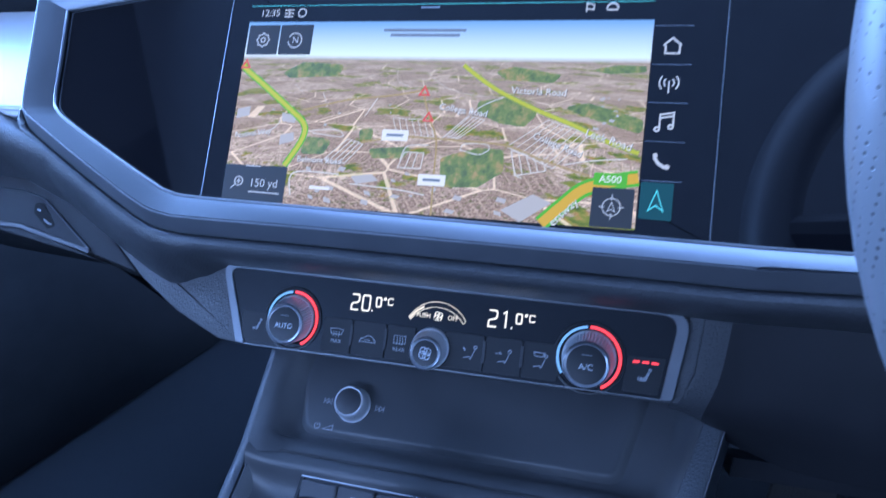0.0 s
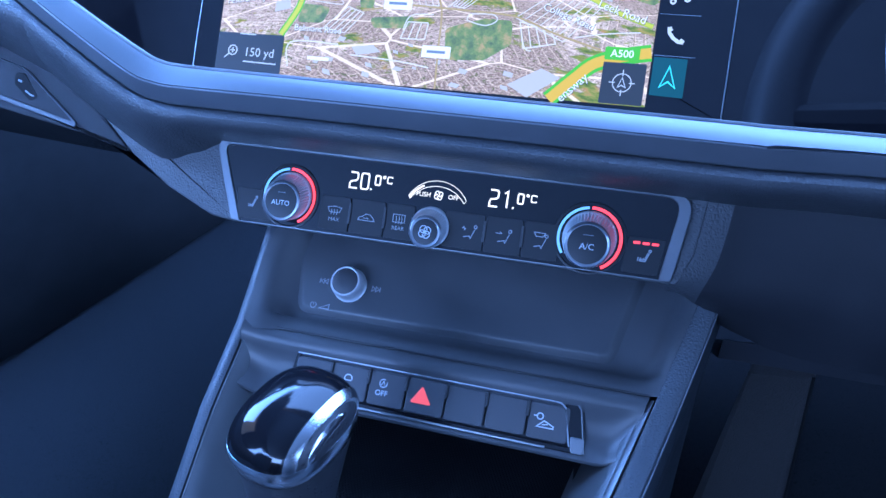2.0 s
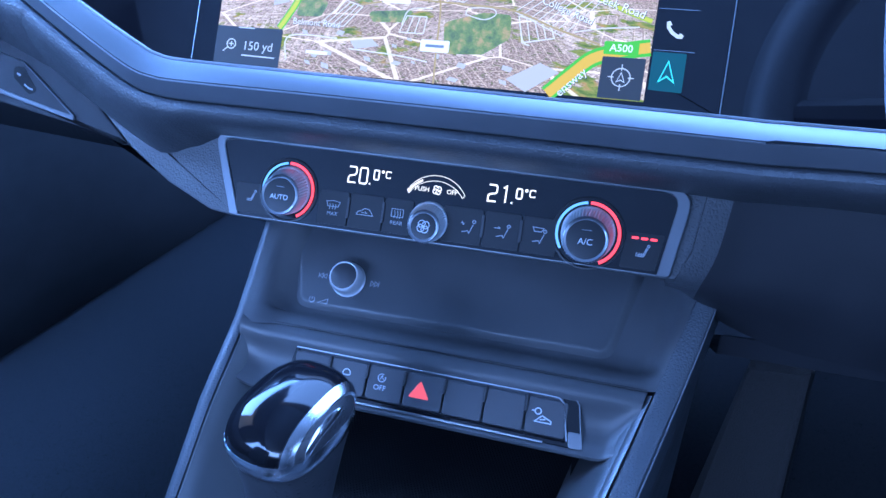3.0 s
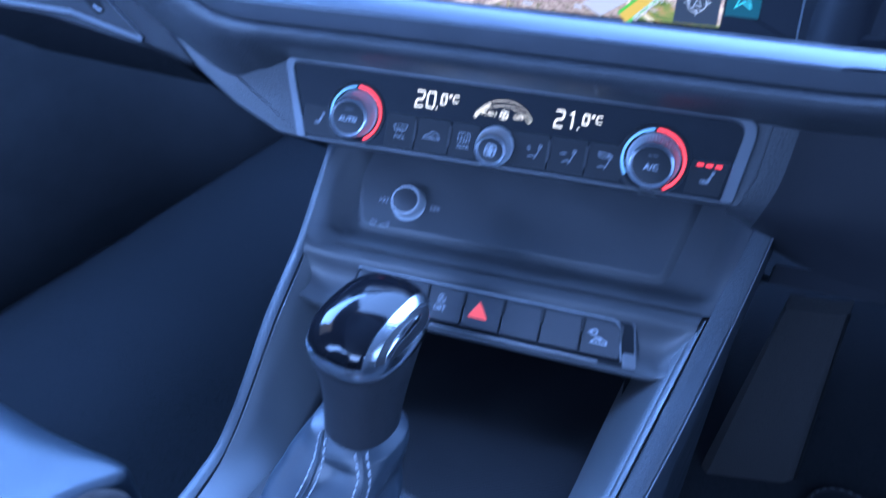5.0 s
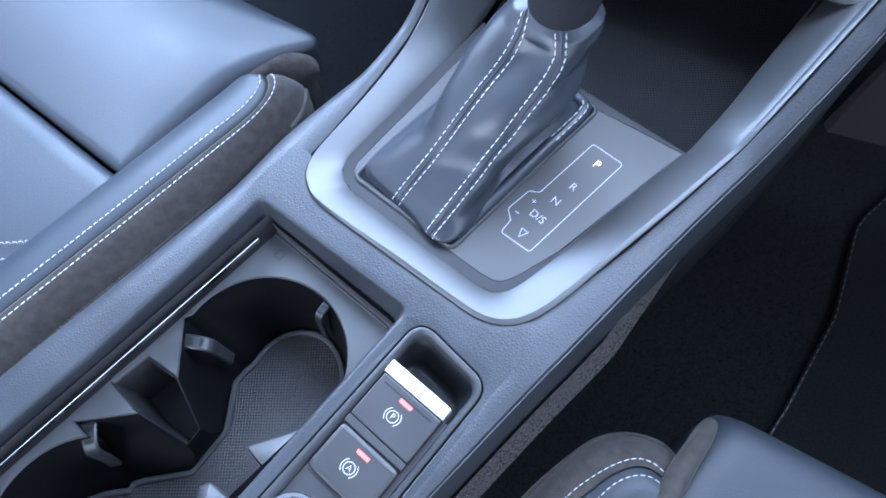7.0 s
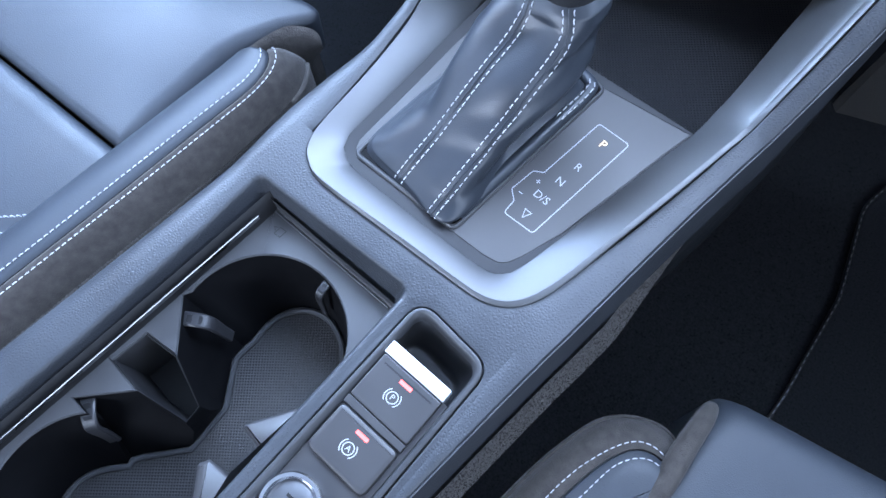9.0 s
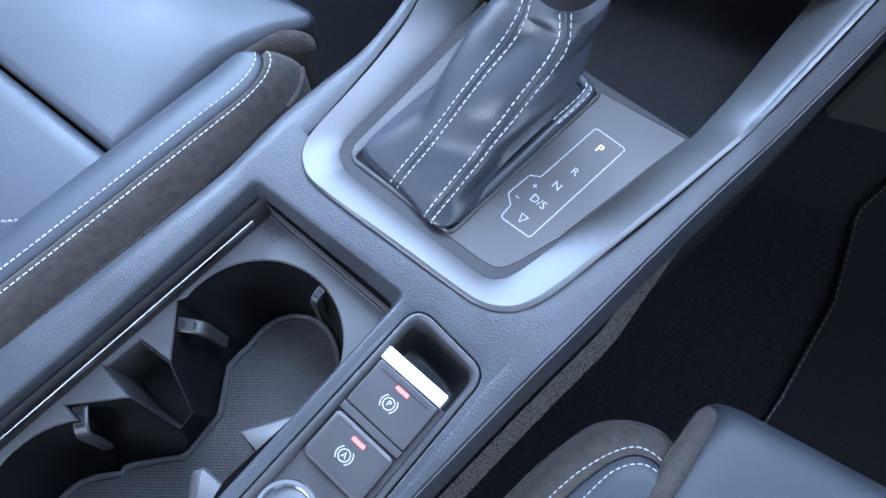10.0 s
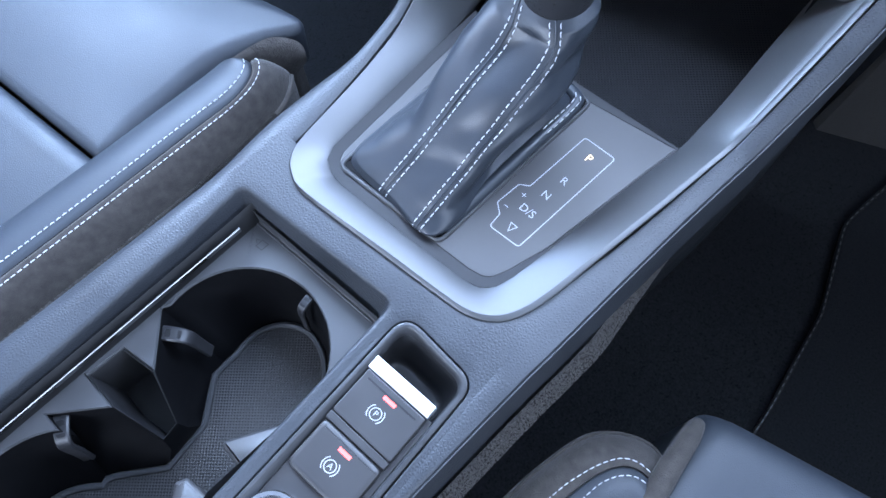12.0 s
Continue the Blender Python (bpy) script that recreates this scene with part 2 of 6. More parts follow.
def inset(p, d):
    """Outline moved inwards by d."""
    sgn = 1 if area2(p) > 0 else -1
    out, m = [], len(p)
    for i in range(m):
        a, b = p[i] - p[i - 1], p[(i + 1) % m] - p[i]
        na = Vector((-a.y, a.x)).normalized() if a.length > 1e-9 else Vector((0, 0))
        nb = Vector((-b.y, b.x)).normalized() if b.length > 1e-9 else Vector((0, 0))
        s = na + nb
        s = s.normalized() if s.length > 1e-6 else na
        k = max(0.5, s.dot(na))
        out.append(p[i] + s * ((d[i] if isinstance(d, list) else d) * sgn / k))
    return out


def rings(bm, loops, closed=True, cap0=False, cap1=False):
    rows = [[bm.verts.new(p) for p in loop] for loop in loops]
    for a, b in zip(rows, rows[1:]):
        m = len(a)
        for i in range(m if closed else m - 1):
            j = (i + 1) % m
            try:
                bm.faces.new((a[i], a[j], b[j], b[i]))
            except ValueError:
                pass
    if cap0:
        bm.faces.new(rows[0])
    if cap1:
        bm.faces.new(rows[-1])
    return rows


def slab(poly, fn, w0, w1, bev=0.5):
    bm = bmesh.new()
    b2 = bev * 0.3
    rings(bm, [[fn(p.x, p.y, w0) for p in poly], [fn(p.x, p.y, w1 - bev) for p in poly],
               [fn(p.x, p.y, w1 - b2) for p in inset(poly, b2)], [fn(p.x, p.y, w1) for p in inset(poly, bev)], [fn(p.x, p.y, w1) for p in inset(poly, bev * 1.35)]], True, True, True)
    return bm


def frame_ring(outer, inner, fn, w0, w1, bev=0.4, win=None):
    """A frame between two outlines of the same count."""
    bm = bmesh.new()
    wi = w0 if win is None else win
    o2, i2 = inset(outer, bev), inset(inner, -bev)
    rings(bm, [[fn(p.x, p.y, w0) for p in outer], [fn(p.x, p.y, w1 - bev) for p in outer], [fn(p.x, p.y, w1) for p in o2],
               [fn(p.x, p.y, w1) for p in i2], [fn(p.x, p.y, w1 - bev) for p in inner], [fn(p.x, p.y, wi) for p in inner]])
    return bm


def sheet(rows, thick=None):
    """A surface through rows of points; thick: a vector that gives it a back."""
    bm = bmesh.new()
    rings(bm, rows, False)
    if thick is not None:
        back = [[p + thick for p in r] for r in rows]
        rings(bm, back, False)
        for a, b in ((rows[0], back[0]), (rows[-1], back[-1]), ([r[0] for r in rows], [r[0] for r in back]), ([r[-1] for r in rows], [r[-1] for r in back])):
            rings(bm, [a, b], False)
    return bm


def tube(path, r, n=8, closed=False, bm=None):
    bm = bm or bmesh.new()
    loops, m = [], len(path)
    for i, p in enumerate(path):
        t = (path[(i + 1) % m] - path[i - 1]) if closed else (path[min(i + 1, m - 1)] - path[max(i - 1, 0)])
        t.normalize()
        a = t.cross(Vector((0.3, 0.2, 1))).normalized()
        b = t.cross(a)
        rr = r[i] if isinstance(r, list) else r
        loops.append([p + (a * math.cos(q) + b * math.sin(q)) * rr for q in [2 * math.pi * j / n for j in range(n)]])
    if closed:
        loops.append(loops[0])
        rings(bm, loops)
    else:
        rings(bm, loops, True, True, True)
    return bm


def turned(profile, fn, n=48, knurl=None, cap=True):
    """Lathe: profile of (radius, w); fn(x, y, w). knurl: (first ring, last ring, depth, teeth)."""
    bm, loops = bmesh.new(), []
    if knurl:
        n = knurl[3] * 2
    for i, (r, w) in enumerate(profile):
        loop = []
        for j in range(n):
            q = 2 * math.pi * j / n
            rr = r - (knurl[2] if knurl and knurl[0] <= i <= knurl[1] and j % 2 else 0)
            loop.append(fn(rr * math.cos(q), rr * math.sin(q), w))
        loops.append(loop)
    rings(bm, loops, True, cap, cap)
    return bm


def ribbon(lines, width, fn, w=0.0, bm=None, thick=0.08):
    """Flat strokes along 2D polylines."""
    bm = bm or bmesh.new()
    for line in lines:
        line = [Vector(p) for p in line]
        shut = (line[0] - line[-1]).length < 1e-6
        m, left, right = len(line), [], []
        for i, p in enumerate(line):
            a = p - line[i - 1] if i else (p - line[-2] if shut else line[1] - p)
            b = line[i + 1] - p if i < m - 1 else (line[1] - p if shut else p - line[i - 1])
            na, nb = Vector((-a.y, a.x)).normalized(), Vector((-b.y, b.x)).normalized()
            s = (na + nb)
            s = s.normalized() / max(0.5, s.normalized().dot(na)) if s.length > 1e-6 else na
            left.append(p + s * width / 2)
            right.append(p - s * width / 2)
        rings(bm, [[fn(p.x, p.y, w - thick) for p in left], [fn(p.x, p.y, w) for p in left], [fn(p.x, p.y, w) for p in right], [fn(p.x, p.y, w - thick) for p in right]], False)
    return bm


def arc(cx, cy, r, a0, a1, n=24, ry=None):
    return [(cx + r * math.cos(radians(a0 + (a1 - a0) * i / n)), cy + (ry or r) * math.sin(radians(a0 + (a1 - a0) * i / n))) for i in range(n + 1)]


def lettering(body, size, fn, x, y, w=0.1, align="CENTER", turn=0.0, stretch=1.0, bold=0.0):
    """Built-in font as a flat mesh."""
    cu = bpy.data.curves.new("letters", "FONT")
    cu.body, cu.size, cu.align_x, cu.align_y, cu.resolution_u, cu.offset = body, size, align, "CENTER", 3, bold
    tmp = bpy.data.objects.new("letters", cu)
    scene.collection.objects.link(tmp)
    me = bpy.data.meshes.new_from_object(tmp.evaluated_get(bpy.context.evaluated_depsgraph_get()))
    bpy.data.objects.remove(tmp)
    bm = bmesh.new()
    bm.from_mesh(me)
    bpy.data.meshes.remove(me)
    c, s = math.cos(radians(turn)), math.sin(radians(turn))
    for q in bm.verts:
        a, b = q.co.x * stretch, q.co.y
        q.co = fn(x + a * c - b * s, y + a * s + b * c, w)
    return bm


def stitches(path, length, gap, r, lift, bm=None):
    """Short threads along a path of points; lift: vector off the surface."""
    bm = bm or bmesh.new()
    seg, pos = [], 0.0
    total = [0.0]
    for a, b in zip(path, path[1:]):
        total.append(total[-1] + (b - a).length)

    def at(s):
        for i in range(len(path) - 1):
            if s <= total[i + 1]:
                return path[i].lerp(path[i + 1], (s - total[i]) / max(1e-9, total[i + 1] - total[i]))
        return path[-1]
    while pos + length < total[-1]:
        a, b = at(pos) + lift, at(pos + length) + lift
        m = (a + b) / 2 + lift * 0.6
        tube([a - lift * 1.2, a.lerp(m, 0.4), m, b.lerp(m, 0.4), b - lift * 1.2], [r * 0.7, r, r, r, r * 0.7], 5, bm=bm)
        pos += length + gap
    return bm


def smooth_path(pts, n=8):
    """Catmull-Rom through vectors."""
    out = []
    for i in range(len(pts) - 1):
        p0, p1, p2, p3 = pts[max(i - 1, 0)], pts[i], pts[i + 1], pts[min(i + 2, len(pts) - 1)]
        for j in range(n):
            t = j / n
            out.append(0.5 * ((2 * p1) + (p2 - p0) * t + (2 * p0 - 5 * p1 + 4 * p2 - p3) * t * t + (3 * p1 - p0 - 3 * p2 + p3) * t ** 3))
    out.append(pts[-1])
    return out


def V2(x, y):
    return Vector((x, y))

# ---- cabin: the setting ----


def block(x0, x1, y0, y1, z0, z1):
    bm = bmesh.new()
    rings(bm, [[W(x0, y0, z0), W(x1, y0, z0), W(x1, y1, z0), W(x0, y1, z0)], [W(x0, y0, z1), W(x1, y0, z1), W(x1, y1, z1), W(x0, y1, z1)]], True, True, True)
    return bm


floor_ob = part("floor", block(-800, 760, -1600, 900, -345, -305), CARPET, None)
tagged(floor_ob, "dark grey carpet of the car's footwells", "floor", kind="structure")
wall_front = part("wall_front", sheet([[W(x, 880, -310), W(x, 860, -100), W(x, 800, 150), W(x, 760, 330)] for x in (-800, -300, 0, 300, 760)], W(0, 40, 0)), CARPET, None)
tagged(wall_front, "carpeted front bulkhead of the footwells", "wall", kind="structure")


def door_wall(name, x, thick, pillars):
    bm = bmesh.new()
    prof = [(-310, 0), (-240, 18), (-60, 22), (60, 34), (110, 36), (190, 8), (300, 0), (330, -6)]
    rows = [[W(x + thick * d / 30, y, z) for z, d in prof] for y in (-1600, -900, -300, 100, 500, 900)]
    rings(bm, rows, False)
    rings(bm, [[p - W(thick, 0, 0) for p in r] for r in rows], False)
    for a, b in pillars:
        rings(bm, [[W(x, a, 330), W(x, b, 330), W(x - thick, b, 330), W(x - thick, a, 330)], [W(x * 0.8, a, 800), W(x * 0.8, b, 800), W(x * 0.8 - thick, b, 800), W(x * 0.8 - thick, a, 800)]], True, True, True)
    a, b = x * (1 - 0.2 * 310 / 470), x * 0.8
    rings(bm, [[W(a, y, 640), W(b, y, 800), W(b - thick, y, 800), W(a - thick, y, 640)] for y in (-1600, -700, 0, 450, 900)], True, True, True)
    ob = part(name, bm, TRIMDARK, None)
    return tagged(ob, "dark door trim with open window apertures above", "wall", kind="structure")


door_wall("wall_left", -800, 30, ((-1600, -1340), (-760, -330), (560, 900)))
door_wall("wall_right", 760, -30, ((-1600, -420), (300, 900)))
rear = part("wall_rear", block(-800, 760, -1660, -1602, -345, 400), TRIMDARK, None)
tagged(rear, "dark rear bulkhead of the cabin", "wall", kind="structure")
tagged(part("ceiling", block(-720, 700, -1600, 190, 796, 860), HEADLINER, None), "pale grey headliner over the cabin", "ceiling", kind="structure")

# ---- dashboard ----
dash = thing("dashboard", D(60, -60, -60), "black soft-touch dashboard with satin aluminium trim round gloss black inserts", "dashboard")
INNER = [(-126, 107.5), (-124.5, 80), (-123, 53), (-119.5, 45.5), (-108, 38), (-75, 21), (-46, 7), (-33, 2), (-14, 0), (60, -1.3), (150, -3), (244, -4.4), (263, -4.8)]
OUTER = [(-146, 116), (-144, 80), (-142.5, 49), (-139, 43), (-132, 38.5), (-90, 15), (-49, -6), (-31, -11), (-12, -12), (60, -12.3), (150, -13.2), (244, -14.2), (263.5, -14.4)]
inn = smooth_path([V2(*p) for p in INNER], 5)
out = smooth_path([V2(*p) for p in OUTER], 5)


def trim_rows(a, b):
    rows = []
    for p, q in zip(a, b):
        m = p.lerp(q, 0.1)
        rows.append([D(p.x, p.y, -4), D(p.x, p.y, 1.0), D(m.x, m.y, 1.8), *[D(*(p.lerp(q, s)), 1.8 + 3.6 * (s - 0.1) / 0.82 + 0.4 * math.sin(3.1 * s)) for s in (0.3, 0.5, 0.7, 0.92)],
                     D(q.x, q.y, 4.6), D(q.x, q.y, -6)])
    return rows


part("trim", sheet(trim_rows(inn, out)), TRIM, dash, "satin aluminium trim strip")
part("trim_lip", tube([D(p.x, p.y, 1.0) for p in inn + [V2(300, -4.6), V2(800, -4.0)]], 0.0009, 6), EDGE, dash, "bright inner lip")
top_in, top_out = [V2(800, 128), V2(-60, 116), V2(-126, 107.5)], [V2(800, 138), V2(-74, 124.5), V2(-146, 116)]
part("trim", sheet(trim_rows(top_in, top_out)), TRIM, dash, "satin aluminium trim strip")
part("trim_edge", tube([D(q.x, q.y, 4.9) for q in out], 0.00045, 6), EDGE, dash, "bright lower edge")
right_in, right_out = [V2(263, -4.8), V2(267, -4.8), V2(300, -4.6), V2(800, -4.0)], [V2(263.5, -14.4), V2(267, -13.6), V2(300, -13.0), V2(800, -12.4)]
part("trim", sheet(trim_rows(right_in, right_out)), TRIM, dash, "satin aluminium trim strip")

# gloss inserts either side of the screen
left_gloss = [V2(p.x, p.y) for p in inn if p.x < -13.5] + [V2(-13.4, 0), V2(-12.6, 121), V2(-60, 116)]
part("gloss_insert", slab(left_gloss, D, -5, -0.6, 0.3), GLOSS, dash, "gloss black insert")
right_gloss = [V2(245.2, -4.4), V2(263, -4.8), V2(800, -4.0), V2(800, 128), V2(245.6, 124)]
part("gloss_insert", slab(right_gloss, D, -5, -0.6, 0.3), GLOSS, dash, "gloss black insert")

# dark lower facet and padded roll under the trim
path = out + [V2(300, -13), V2(360, -12.6), V2(800, -12)]
FACETS = [(-0.4, 3.0), (-0.2, 4.5), (0.3, 4.9), (0.9, 4.5), (4.5, 1.6), (7.6, -1.4), (8.0, -5)]
SECT = [(7.4, -6), (7.8, -3.6), (8.8, -1.6), (10.6, -0.3), (12.6, 0.2), (14.8, -0.8), (16.6, -3.4), (18, -8), (19, -15), (19.8, -26), (20.2, -38)]
SECT_P = [(7.4, -6), (7.9, -2.4), (8.8, -0.4), (10.6, 0.5), (13.2, 0.1), (16.6, -2.0), (20.6, -6.0), (25, -12.2), (29.6, -20), (34, -28.8), (38, -37.2)]
rows, rows2 = [], []
for i, p in enumerate(path):
    t = (path[min(i + 1, len(path) - 1)] - path[max(i - 1, 0)]).normalized()
    d = V2(t.y, -t.x)
    k = 1.0 - 0.75 * max(0, min(1, (p.y - 40) / 12))
    b = max(0, min(1, (-14 - p.x) / 26))
    rows.append([D(p.x + d.x * o * k, p.y + d.y * o * k, w) for o, w in [((1 - b) * o1 + b * o2, (1 - b) * w1 + b * w2) for (o1, w1), (o2, w2) in zip(SECT, SECT_P)]])
    rows2.append([D(p.x + d.x * o * k, p.y + d.y * o * k, w) for o, w in FACETS])
part("padded_roll", sheet(rows), SOFT, dash, "grained soft roll")
part("lower_facet", sheet(rows2), FACET, dash, "dark satin lower facet")

# lower fascia round the climate panel
fascia = rpoly([(-176, 33, 4), (-150, 22, 4), (-95, -4, 8), (-40, -27, 10), (20, -31.2, 4), (248, -30, 4), (244.5, -60, 4), (238.5, -75.6, 3), (0, -75.5, 3), (-14, -74, 14), (-45, -61, 10), (-72, -44.5, 6), (-109, -13.5, 40), (-133, 5, 40), (-164, 25.6, 4)])
part("lower_fascia", slab(fascia, D, -62, -36.6, 1.6), SOFT, dash, "grained lower fascia")
KNEE = [((243, -29, -36.8), (250, -29.4, -38), (260, -29.6, -41), (280, -29.6, -44.6), (340, -29.6, -47), (520, -29.8, -49), (800, -30, -50)), ((240, -59.7, -37.2), (246, -60, -38.6), (256, -60, -43), (278, -61, -51), (340, -62, -57), (520, -62, -60), (800, -62, -62)),
        ((234, -76, -37.6), (240, -77, -41), (250, -78, -47), (275, -80.5, -58), (340, -84, -67), (520, -84, -71), (800, -84, -74)), ((236, -79, -62), (242, -80, -66), (250, -84, -74), (272, -96, -85), (330, -106, -90), (520, -104, -91), (800, -100, -92))]
knee = [smooth_path([Vector(q) for q in c_], 5) for c_ in zip(*KNEE)]
part("pod_side", sheet([smooth_path([D(*q) for q in r_], 4) for r_ in zip(*knee[:3])]), SOFT, dash, "grained side of the climate pod")
# darker than the soft dash above it, to paint the shade down here
part("knee_fascia", sheet([smooth_path([D(*q) for q in r_], 4) for r_ in zip(*knee[2:])]), SIDEPL, dash, "lower dash, its shade put into a dark colour")
part("roll_underside", sheet([[D(u, -27, -20), D(u, -31, -40), D(u, -32, -60)] for u in (250, 300, 360, 800)]), SOFT, dash)
# passenger side: bright inlay, shoulder and lower slot panel
part("inlay", sheet([[D(u, 46, -9), D(u, 47, -3.5), D(u, 49, -2.4), D(u, 55, -3.2), D(u, 85, -16), D(u, 112, -32), D(u, 132, -48)] for u in (-420, -300, -200, -146.5)], D(0, -3, -3) - D(0, 0, 0)), INLAY, dash, "pale satin inlay")
prof = [(49, -8), (46.5, -2), (43, 3), (40.5, 4.4), (38, 5), (31, 2), (24, -8), (19, -20), (14, -32), (12, -36), (10, -40)]
rows = [[D(u, v - dv, w) for v, w in prof] for u, dv in ((-420, -4), (-250, -2), (-190, -0.4), (-176, 0))]
corner = next(i for i, p in enumerate(path) if p.x > -118)
t = (path[corner + 1] - path[corner - 1]).normalized()
meet = [D(path[corner].x + t.y * o, path[corner].y - t.x * o, w + 0.25) for o, w in SECT_P]
for i in range(1, 11):
    f = i / 10
    rows.append([a_.lerp(b_, f) for a_, b_ in zip(rows[3], meet)])
part("shoulder", sheet(rows), SOFT, dash, "grained dash shoulder")
part("side_panel", slab(rpoly([(-420, 40, 2), (-176, 34, 3), (-164.5, 25.4, 6), (-133.5, 4.8, 40), (-109.5, -13.7, 40), (-72.5, -44.7, 4), (-82, -41.5, 4), (-112, -36, 3), (-190, -24, 3), (-420, -15, 2)]), D, -60, -37.6, 1.2), SIDEPL, dash, "dark moulded side panel")
rim_o = rpoly([(-420, 9, 1), (-176, 4, 4), (-156.5, -0.5, 8), (-113.5, -30.4, 2), (-114, -33.4, 2), (-171, -21.6, 3), (-420, -14, 1)], 4)
rim_i = rpoly([(-418, 8, 1), (-176, 3.2, 4), (-156.9, -1.3, 7), (-117, -29.4, 2), (-118, -30.4, 2), (-171, -18.8, 3), (-418, -11, 1)], 4)
part("pocket_rim", frame_ring(rim_o, rim_i, D, -38.5, -36.2, 0.4), FACET, dash, "thin satin rim round a dark recess")
part("pocket_rail", ribbon([[(-420, -12.6), (-171, -20.2), (-114, -32.0)]], 2.2, D, -35.6, thick=1.2), TRIM, dash, "pale satin lower rail")
part("pocket_face", slab(rim_i, D, -40, -37.0, 0.2), SIDEPL, dash, "dark recess face")
# flat slab; the hole's shade is only its black colour
part("slot", slab(rpoly([(-164, -4, 3), (-156, -4, 3), (-143.5, -18, 3), (-150, -20.5, 3), (-163, -11, 3)]), D, -38, -36.8, 0.3), WELL, dash, "slot, a flat slab coloured black as its shade")
part("mark", ribbon([[(-160.5, -8.4), (-157.5, -9.4)]], 1.2, D, -36.6), PRINTK, dash)
part("mark", ribbon([[(-154, -14.6), (-150, -16.8), (-147, -17.4)]], 0.9, D, -36.6), PRINTK, dash)
# underside towards the footwells
bm = sheet([[D(-420, -10, -40), D(-420, -20, -260)], [D(-160, -27, -40), D(-160, -35, -260)], [D(-110, -32, -40), D(-110, -45, -260)], [D(-45, -61, -40), D(-45, -72, -260)], [D(-14, -74, -40), D(-14, -84, -260)]])
part("underside", bm, CARPET, dash)
bm = sheet([[D(u, -100 + (u - 300) * 0.03, -88), D(u, -112, -100), D(u, -116, -300)] for u in (268, 330, 800)], D(0, 0, -4) - D(0, 0, 0))
part("knee_panel", bm, SIDEPL, dash)
# dash top running to the windscreen
bm = sheet([[D(u, 142, 0), D(u, 156, -14), D(u, 168, -60), D(u, 170, -160), D(u, 168, -330)] for u in (-420, -146, 100, 300, 800)], D(0, -6, 0) - D(0, 0, 0))
part("dash_top", bm, SOFT, dash)

# ---- touchscreen ----
screen = thing("touchscreen", D(116, 60, -10), "large touchscreen showing a satellite navigation map, set in the dashboard", "touchscreen")
glass = slab(rpoly([(-12.6, -0.2, -1), (244.4, -4.6, -1), (245, 124, -1), (-11.8, 121, -1)], 1), D, -6, 0.0, 0.25)
part("glass", glass, GLOSS, screen, "gloss black screen glass")
for lo_, hi_ in ((V2(-12.8, -0.2), V2(-12.0, 121)), (V2(244.6, -4.4), V2(245.2, 124))):
    part("glass_edge", tube([D(*lo_.lerp(hi_, i / 8), 0.1) for i in range(9)], 0.0003, 6), GUNMETAL, screen, "fine pale glass edge")


